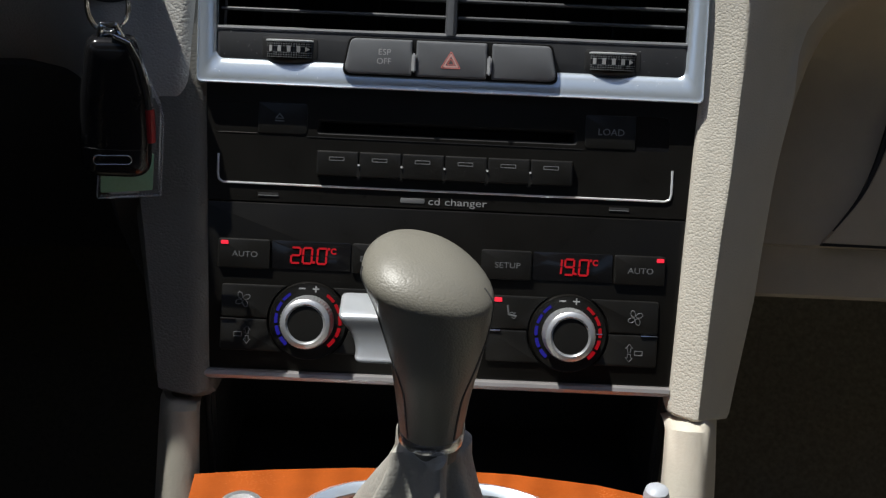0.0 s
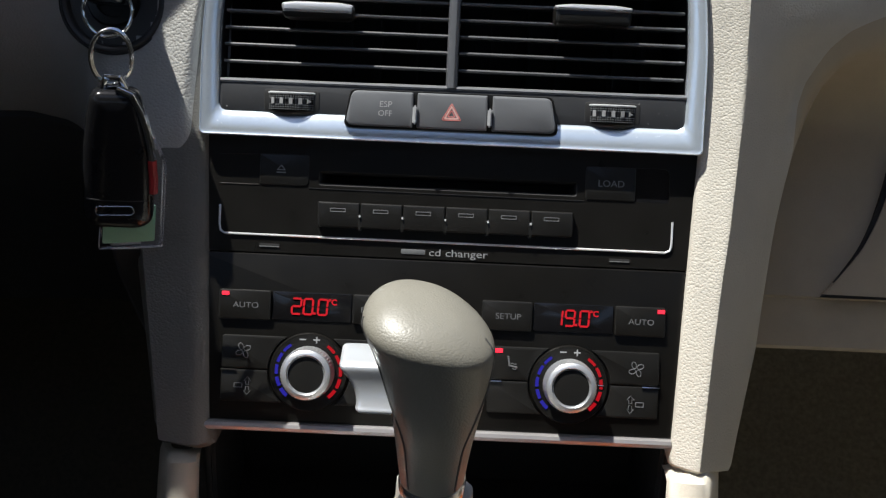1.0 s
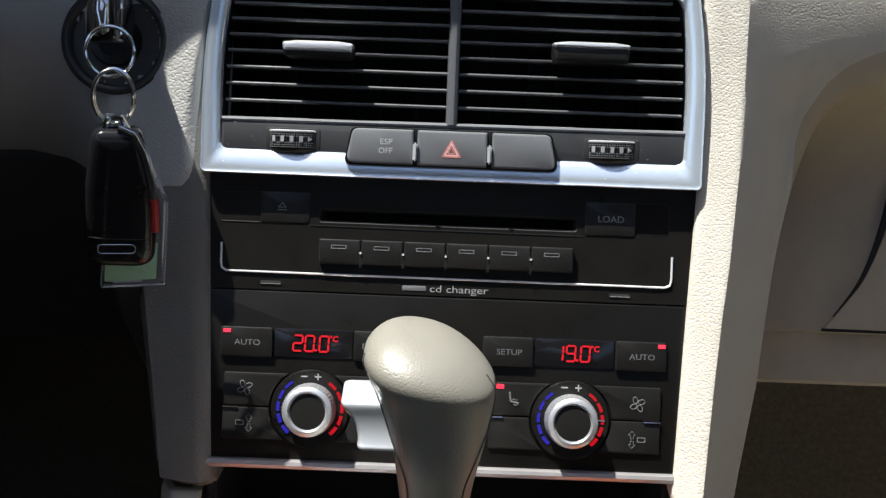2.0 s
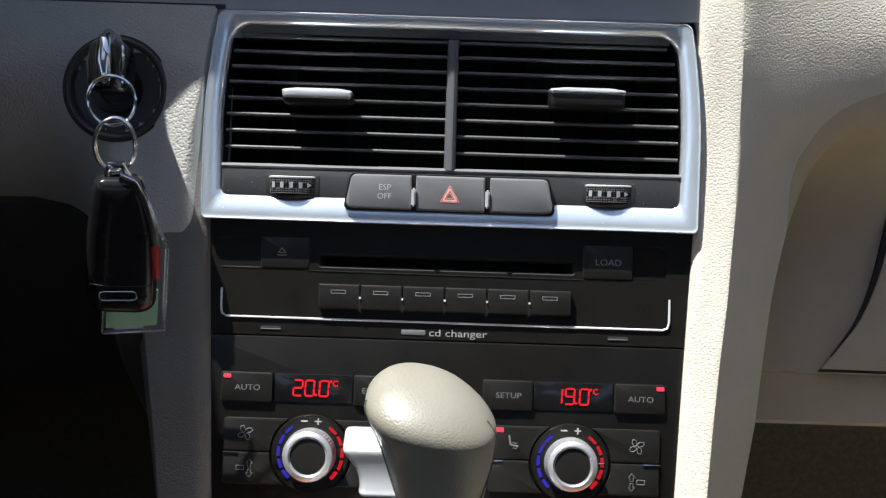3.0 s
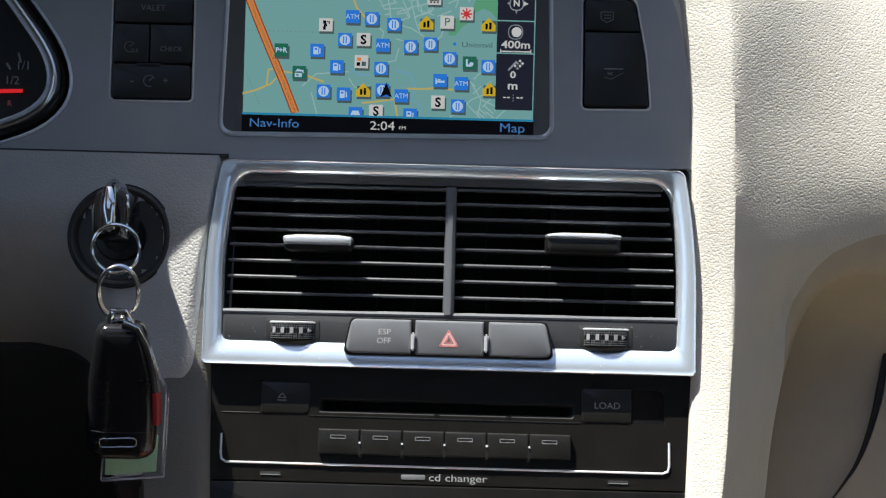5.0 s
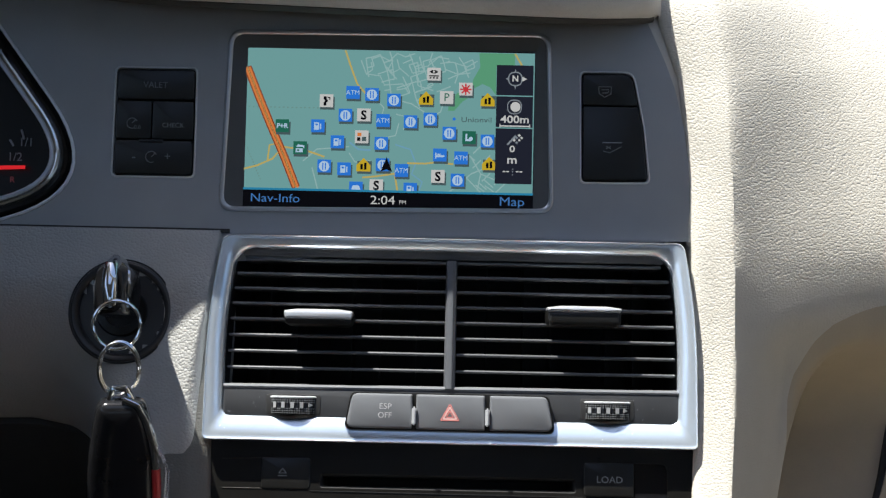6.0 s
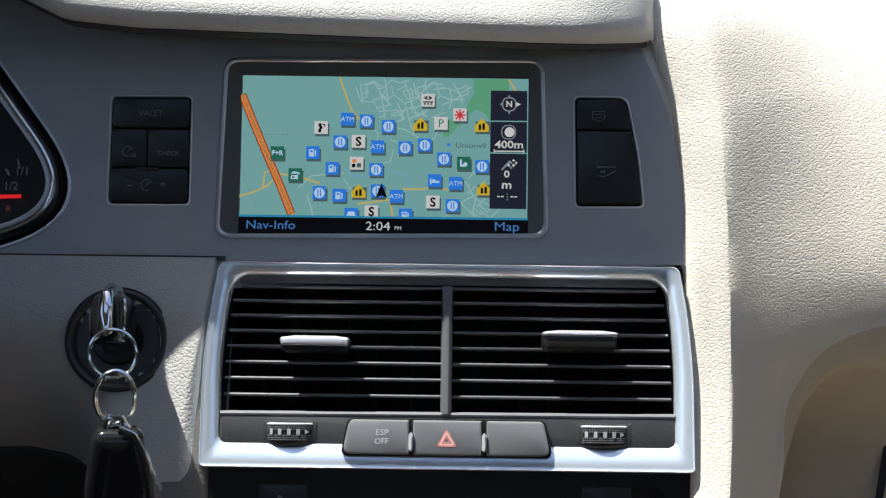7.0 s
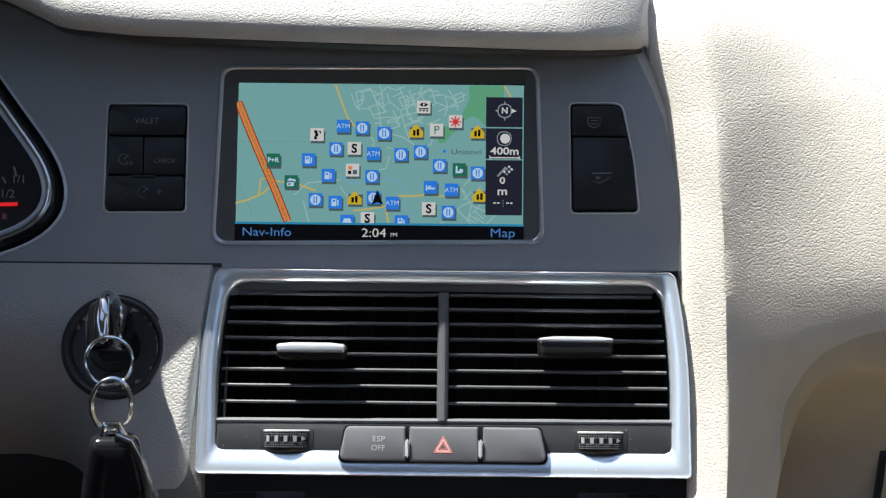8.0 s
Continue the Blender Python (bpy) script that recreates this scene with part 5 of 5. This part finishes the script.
for k in range(3):
    part("seat_sign", tube([(0.0362 + 0.0004 * k, -0.1142 + 0.0000 - k * 0.0013, 0.0021), (0.0372, -0.1136 - k * 0.0013, 0.0021), (0.0382, -0.1144 - k * 0.0013, 0.0021), (0.0392, -0.1138 - k * 0.0013, 0.0021)], 0.00022, 5), PRINT, climate)
for u0, u1 in ((0.0215, 0.0318), (0.1045, 0.1140), (0.0815, 0.0848), (-0.1140, -0.1060)):
    part("rocker_lip", raised(box(u0, -0.1238, u1, -0.1229), 0.0004, 0.0, 0.0028, 0.0004), CHROME if u0 > 0 else BLACK_SOFT, climate)


def dial(u, v):
    """A turned silver knob on a printed black ring."""
    at = Matrix.Translation((u, v, 0))
    ring = part("dial", turned([(0.0205, -0.002), (0.0204, 0.0012), (0.0198, 0.0022), (0.0190, 0.0022), (0.0185, 0.0020), (0.0140, 0.0020)], 64), BLACK, climate, "black dial with a silver knob", at)
    part("knob", turned([(0.0137, 0.001), (0.0136, 0.004), (0.0135, 0.0128), (0.0132, 0.0146), (0.0126, 0.0158), (0.0114, 0.0166), (0.0102, 0.0168), (0.0096, 0.0162), (0.0093, 0.0152)], 96, knurl=(1, 3, 0.00045)), SATIN_ROUGH, ring, "knurled silver knob")
    part("knob_cap", turned([(0.0095, 0.012), (0.0094, 0.0148), (0.0090, 0.0154), (0.006, 0.0156), (0.001, 0.0156)], 48), BLACK_SOFT, ring, "black cap")
    for first, last, mat, count in ((58, -52, ARC_RED, 5), (122, 232, ARC_BLUE, 5)):
        for k in range(count):
            a0 = math.radians(first + (last - first) * (k + 0.1) / count)
            a1 = math.radians(first + (last - first) * (k + 0.88) / count)
            r1 = 0.0175
            r0 = 0.0160 - 0.00010 * k
            bm = bmesh.new()
            loft([[(r * math.cos(a), r * math.sin(a), z) for a, r in [(a0 + (a1 - a0) * t / 6, r1) for t in range(7)] + [(a1 + (a0 - a1) * t / 6, r0) for t in range(7)]] for z in (0.0018, 0.0024)], bm=bm)
            part("temperature_mark", bm, mat, ring)
    for d, kind in ((-0.0036, 0), (0.0036, 1)):
        part("sign", block(d - 0.0017, 0.0165, 0.0019, d + 0.0017, 0.0172, 0.0023, 0), PRINT_MID, ring)
        if kind:
            part("sign", block(d - 0.00035, 0.01515, 0.0019, d + 0.00035, 0.01855, 0.0024, 0), PRINT_MID, ring)


for du, dv in DIALS:
    dial(du, dv)
strip = thing("trim_strip", "brushed aluminium strip below the climate panel", "trim", STACK)
part("strip", loft([[(x, v, w) for v, w in ((-0.1548, -0.01), (-0.1548, 0.0005), (-0.1542, 0.0020), (-0.1526, 0.0028), (-0.1508, 0.0024), (-0.1497, 0.0008), (-0.1497, -0.01))] for x in (-0.1212, -0.06, 0.0, 0.06, 0.1210)]), TRIM_METAL, strip)

# ---- storage pocket and centre console ----
pocket = thing("storage_pocket", "deep black storage pocket below the climate panel", "storage pocket")
part("back_wall", block(-0.126, 0.020, 0.36, 0.126, 0.026, 0.56), POCKET, pocket)
part("shelf", block(-0.126, -0.075, 0.395, 0.126, 0.024, 0.400), POCKET, pocket)
part("roof", block(-0.126, -0.082, 0.512, 0.126, 0.024, 0.518), BLACK, pocket)
for s in (-1, 1):
    part("side_wall", block(s * 0.124 - 0.003, -0.070, 0.36, s * 0.124 + 0.003, 0.024, 0.50), POCKET, pocket)

console = thing("centre_console", "centre console with an orange burl wood plate", "console")
edge = [(-0.121, -0.20), (0.121, -0.20), (0.1170, -0.1230), (0.085, -0.1140), (0.042, -0.1083), (0.0, -0.1070), (-0.042, -0.1085), (-0.085, -0.1130), (-0.1230, -0.1190)]
arch_in = [(-0.070, -0.20)] + [(-0.018 - 0.052 * math.cos(q), -0.180 + 0.052 * math.sin(q)) for q in np.linspace(0, math.pi / 2, 9)]
arch_in += [(-x, y) for x, y in reversed(arch_in)]
# Unseen black plate in place of more wood, added to cut its orange bounce.
part("bounce_block", plate(box(-0.122, -0.37, 0.122, -0.2005), [], 0.450, 0.4615), BLACK, console, "unseen black plate added to cut orange bounce from the wood")
part("wood_plate", plate([(-0.121, -0.20)] + arch_in + edge[1:], [], 0.453, 0.465), WOOD, console, "glossy orange burl wood plate")
part("edge_trim", tube([(x, y + 0.0012, 0.4625) for x, y in edge[2:]], 0.0012, 8), TRIM_METAL, console, "thin pale metal edge")
g_out, g_in = box(-0.0740, -0.3495, 0.0740, -0.1195), box(-0.0665, -0.341, 0.0665, -0.1285)
part("gate_ring", frame_ring(g_out, 0.056, g_in, 0.048, 0.459, 0.4695, 0.002, 8, 0.01, 0.001), SATIN, console, "brushed metal ring round the lever")
part("gate_floor", outline_slab(rounded(g_in, 0.048, 8), 0.453, 0.4605), BLACK, console)
part("start_button", turned([(0.0120, 0.460), (0.0120, 0.4685), (0.0110, 0.4702), (0.0090, 0.4706), (0.0085, 0.4700), (0.004, 0.4698)], 32, -0.0945, -0.1475), SATIN_ROUGH, console, "round silver button")
for s in (-1, 1):
    part("side", block(s * 0.140 - 0.016, -0.9, 0.02, s * 0.140 + 0.016, -0.10, 0.430, 0.008), BLACK, console)
clip_bm = turned([(0.0070, 0.440), (0.0068, 0.467), (0.0060, 0.4705), (0.004, 0.4722), (0.001, 0.4726)], 24, 0.1150, -0.1225)
part("corner_cap", clip_bm, surface("pale_grey_plastic", (0.42, 0.45, 0.50), 0.4, bump=0.1), console, "pale grey corner cap")

# ---- gear lever ----
KX, KY = -0.002, -0.2214
lever = thing("gear_lever", "beige leather gear lever with a chrome collar and gathered boot", "gear lever", pose(KX, KY, 0))
KNOB = surface("beige_leather_knob", (0.205, 0.193, 0.160), 0.43, vary=0.06, grain=0.34, grain_size=0.0008, bump=0.10, spec=0.7)
BOOT = surface("beige_leather_boot", (0.44, 0.425, 0.385), 0.5, vary=0.1, grain=0.3, grain_size=0.0018, bump=0.3)
sections = [(0.566, -0.0125, 0.0130, 0.0145, 0.004), (0.574, -0.0126, 0.0130, 0.0148, 0.004), (0.585, -0.0138, 0.0142, 0.0163, 0.003), (0.600, -0.0153, 0.0160, 0.0186, 0.002), (0.615, -0.0171, 0.0183, 0.0240, 0.000),
            (0.628, -0.0198, 0.0203, 0.0258, -0.001), (0.637, -0.0228, 0.0213, 0.0272, -0.001), (0.6435, -0.0258, 0.0217, 0.0284, -0.001), (0.6495, -0.0280, 0.0216, 0.0292, -0.001), (0.6545, -0.0281, 0.0190, 0.0292, 0.0),
            (0.6590, -0.0262, 0.0150, 0.0270, 0.001), (0.6630, -0.0228, 0.0098, 0.0228, 0.002), (0.6660, -0.0182, 0.0035, 0.0165, 0.003), (0.6674, -0.0145, -0.0030, 0.0095, 0.003), (0.6678, -0.0110, -0.0075, 0.003, 0.003)]


def knob_ring(z, x0, x1, ry, dy, tilt=-0.05):
    c, rx, out = (x0 + x1) / 2, (x1 - x0) / 2, []
    for k in range(48):
        a = 2 * math.pi * k / 48
        ca, sa = math.cos(a), math.sin(a)
        p = 2 / 2.3
        x_of = c + rx * math.copysign(abs(ca) ** p, ca)
        y = ry * math.copysign(abs(sa) ** p, sa) + dy
        out.append((c + rx * math.copysign(abs(ca) ** p, ca), y, z + (y * tilt - (x_of - c) * 0.16) * smoothstep(0.622, 0.648, z)))
    return out


sections = [(z if z < 0.64 else 0.64 + (z - 0.64) * 0.80, a, b, r * (0.86 if z > 0.61 else 1.0), d - (0.003 if z > 0.61 else 0.0015 if z > 0.59 else 0.0)) for z, a, b, r, d in sections]
fine = refine(sections, 60)
part("knob", loft([knob_ring(*s) for s in fine]), KNOB, lever, "smooth beige leather knob on a tapered neck")
for s in (-1, 1):
    seam = []
    for row in fine[6:40]:
        ring = knob_ring(*row)
        t = smoothstep(0.60, 0.645, row[0])
        k = 30.5 - 5.0 * t if s < 0 else 41.5 + 5.0 * t
        a, b = Vector(ring[int(k) % 48]), Vector(ring[(int(k) + 1) % 48])
        seam.append(tuple(a.lerp(b, k % 1)))
    part("seam", tube([(x * 1.002, y * 1.004, z) for x, y, z in seam], 0.00050, 5), DARK_DASH, lever, "dark inlay line")
part("collar", loft([[(p[0] * s, p[1] * s, z) for p in knob_ring(0.570, -0.0127, 0.0133, 0.0148, 0.004, 0)] for z, s in ((0.5718, 1.02), (0.5722, 1.05), (0.5745, 1.065), (0.5770, 1.045), (0.5776, 1.0))]), COLLAR, lever, "chrome collar")
# release button on the driver's side
btn = []
for z, x0, deep in refine([(0.6352 - (0.6352 - z) * 0.72, x0, deep) for z, x0, deep in ((0.6105, -0.0284, 0.0125), (0.6110, -0.0296, 0.0146), (0.6124, -0.0300, 0.0147), (0.6140, -0.0298, 0.0138), (0.6175, -0.0301, 0.0122), (0.6220, -0.0312, 0.0108), (0.6265, -0.0333, 0.0099), (0.6305, -0.0356, 0.0095), (0.6332, -0.0366, 0.0091), (0.6347, -0.0358, 0.0080), (0.6352, -0.0335, 0.0055))], 28):
    btn.append([(x, y, z) for x, y in rounded(box(x0, -deep, -0.012, deep), [0.0028, 0.001, 0.001, 0.0028], 6)])
part("release_button", loft(btn), RELEASE, lever, "satin metal release button")
# gathered boot
rows = []
for z, r in ((0.5712, 0.0122), (0.5704, 0.0136), (0.5690, 0.0146), (0.5665, 0.0147), (0.562, 0.0148), (0.555, 0.0160), (0.545, 0.0182), (0.533, 0.0218), (0.518, 0.0275), (0.50, 0.036), (0.48, 0.047), (0.465, 0.056), (0.461, 0.058)):
    row = []
    for k in range(96):
        a = 2 * math.pi * k / 96
        drop = (0.571 - z) / 0.10
        fold = (0.17 + 0.20 * min(1, drop * 3)) * (math.sin(5 * a + 1.9 + 1.2 * drop) * 0.8 + 0.4 * math.sin(9 * a + 0.6 - 2 * drop) + 0.3 * noise.noise(Vector((math.cos(a) * 3, math.sin(a) * 3, drop * 3))))
        rr = r * (1 + fold * (0.5 if z > 0.569 else 1))
        row.append((rr * math.cos(a) - 0.0012 * min(1.0, drop * 3), rr * math.sin(a) * (1.15 - 0.10 * min(1.0, drop * 2)) + 0.004, z + 0.002 * math.sin(5 * a + 0.5) * (z > 0.562)))
    rows.append(row)
part("boot", loft(rows), BOOT, lever, "gathered beige leather boot")

# ---- ignition, key and fob ----
IU, IV = -0.1756, -0.0405
ignition = thing("ignition_switch", "round black ignition switch with a key in it", "ignition", VENT @ Matrix.Translation((IU, IV, 0)))
part("bezel", turned([(0.0270, -0.004), (0.0270, -0.0012), (0.0266, -0.0004), (0.0256, 0.0001), (0.0244, -0.0001), (0.0232, -0.0012), (0.0226, -0.0040), (0.0224, -0.0100)], 64), IGNITION, ignition, "dark grey round bezel with a sunk edge")
part("inner_cone", turned([(0.0226, -0.0060), (0.0205, -0.0085), (0.0196, -0.0180)], 64), BLACK_SOFT, ignition, "black inner cone")
part("bezel_gap", turned([(0.0279, -0.0060), (0.0279, -0.0013), (0.0270, -0.0013), (0.0270, -0.0060)], 64), VOID, ignition)
part("well", turned([(0.0198, -0.020), (0.0196, -0.016), (0.001, -0.016)], 40), VOID, ignition)
part("barrel", turned([(0.0135, -0.018), (0.0135, -0.002), (0.0125, 0.0), (0.0085, 0.0005), (0.008, -0.002), (0.001, -0.002)], 40), BLACK, ignition, "black lock barrel")
KEY = VENT @ Matrix.Translation((IU + 0.0052, IV - 0.0065, 0))
key = thing("car_key", "chrome and black key standing in the ignition", "key", KEY)
head = []
for w, s in ((0.004, 0.75), (0.012, 0.92), (0.022, 1.0), (0.034, 1.0), (0.042, 0.93), (0.046, 0.80)):
    head.append([(x * s, 0.0145 + y * s, w) for x, y in rounded(box(-0.0082, -0.0130, 0.0082, 0.0140), [0.003, 0.003, 0.008, 0.008], 6)])
part("head", loft(head), BLACK_GLOSS, key, "dark key head")
part("blade", block(-0.0012, 0.007, -0.010, 0.0012, 0.020, 0.010, 0.0003), STEEL, key)
part("loop", tube([(0.0013, 0.006, 0.040), (0.0012, 0.0075, 0.0458), (0.0008, 0.016, 0.047), (0.0004, 0.0250, 0.044), (0.0002, 0.0292, 0.036), (0.0, 0.0295, 0.022)], [0.0030, 0.0036, 0.0041, 0.0040, 0.0036, 0.0030], 12), CHROME, key, "polished metal loop")
part("side_band", tube([(0.0078, 0.0040, 0.038), (0.0084, 0.016, 0.040), (0.0072, 0.0240, 0.037), (0.004, 0.0280, 0.030)], 0.0012, 8), CHROME, key)
part("side_band", tube([(-0.0078, 0.0040, 0.038), (-0.0082, 0.016, 0.040), (-0.0070, 0.0240, 0.037), (-0.004, 0.0280, 0.030)], 0.0012, 8), CHROME, key)


def ring_path(c, rx, rz, turn, lean_=0.0, n=40):
    out = []
    for k in range(n):
        a = 2 * math.pi * k / n
        out.append(tuple(Vector(c) + Matrix.Rotation(turn, 3, "Z") @ (Matrix.Rotation(lean_, 3, "X") @ Vector((rx * math.cos(a), 0, rz * math.sin(a))))))
    return out


whole("key_ring", tube(ring_path((-0.1594, -0.072, 0.7205), 0.0110, 0.0115, 0.1, -0.25), 0.00085, 8, True), STEEL, "round steel ring hanging from the key", "key ring", group="key rings")
split = tube(ring_path((-0.1576, -0.0795, 0.7010), 0.0092, 0.0132, 0.35, 0.0), 0.00085, 8, True)
tube(ring_path((-0.1572, -0.0782, 0.7010), 0.0092, 0.0132, 0.35, 0.0), 0.00085, 8, True, split)
whole("key_ring", split, STEEL, "double split ring above the key fob", "key ring", group="key rings")

FOB_AT = pose(-0.1572, -0.085, 0.6550, 0, 2.0, 10) @ pose(0, 0, 0, 90, 0, 0)
fob = thing("key_fob", "black remote key fob with chrome edge and red strip", "key fob", FOB_AT)
outline = [(-0.0160, -0.0355), (0.0165, -0.0370), (0.0173, -0.0150), (0.0168, 0.0060), (0.0146, 0.0200), (0.0116, 0.0332), (-0.0102, 0.0332), (-0.0126, 0.0200), (-0.0145, 0.0060), (-0.0157, -0.0150)]
rr = [0.010, 0.010, 0.04, 0.04, 0.04, 0.0065, 0.0065, 0.04, 0.04, 0.04]
slices = []
for w, d in ((-0.007, 0.004), (-0.0060, 0.0014), (-0.003, 0.0), (0.003, 0.0), (0.0052, 0.0010), (0.0064, 0.0026), (0.0071, 0.0050), (0.0078, 0.0085), (0.0081, 0.0120)):
    slices.append([(x, y, w) for x, y in rounded(inset(outline, d), [max(q - d, 0.002) for q in rr], 6)])
part("shell", loft(slices), FOB, fob)
part("seam_line", tube([(-0.0138, -0.0195, 0.0064), (-0.008, -0.0198, 0.0078), (0.0, -0.0201, 0.0080), (0.008, -0.0204, 0.0078), (0.0148, -0.0208, 0.0064)], 0.0003, 5), VOID, fob)
part("chrome_edge", tube([(0.0020, 0.0342, 0.0040), (0.0085, 0.0318, 0.0056), (0.0124, 0.0240, 0.0060), (0.0146, 0.0160, 0.0058), (0.0160, 0.0080, 0.0055), (0.0168, 0.0000, 0.0052)], 0.0021, 10), CHROME, fob, "chrome edge")
part("red_strip", tube([(0.0168, -0.0002, 0.0052), (0.0171, -0.0090, 0.0050), (0.0169, -0.0172, 0.0048)], 0.0022, 10), RED, fob, "red strip")
part("maker_mark", frame_ring(box(-0.0100, -0.0278, 0.0080, -0.0226), 0.0025, box(-0.0094, -0.0272, 0.0074, -0.0232), 0.0019, 0.0066, 0.0085, 0.0001, 4), STEEL, fob, "plain silver oval mark")
part("hanger", tube([(-0.0045, 0.0335, 0.0), (-0.003, 0.0385, 0.0), (0.003, 0.0385, 0.0), (0.0055, 0.0330, 0.0)], 0.0018, 10), CHROME, fob, "chrome hanger")

TAG_AT = pose(-0.1525, -0.0740, 0.6300, 0, 6.0, 25) @ pose(0, 0, 0, 90, 0, 0)
tag = thing("key_tag", "green paper tag in a clear plastic sleeve", "key tag", TAG_AT)
part("paper", raised(box(-0.0150, -0.0255, 0.0105, -0.006), 0.001, -0.0004, 0.0004, 0.0001), TAG, tag)
part("sleeve", frame_ring([(-0.0168, -0.0285), (0.0150, -0.0290), (0.0146, 0.0165), (0.0085, 0.0300), (-0.0150, 0.0300)], 0.0012, [(-0.0158, -0.0272), (0.0134, -0.0277), (0.0130, 0.0155), (0.0076, 0.0288), (-0.0140, 0.0288)], 0.0008, -0.0012, 0.0012, 0.0003, 3), CLEAR, tag, "clear sleeve edge")
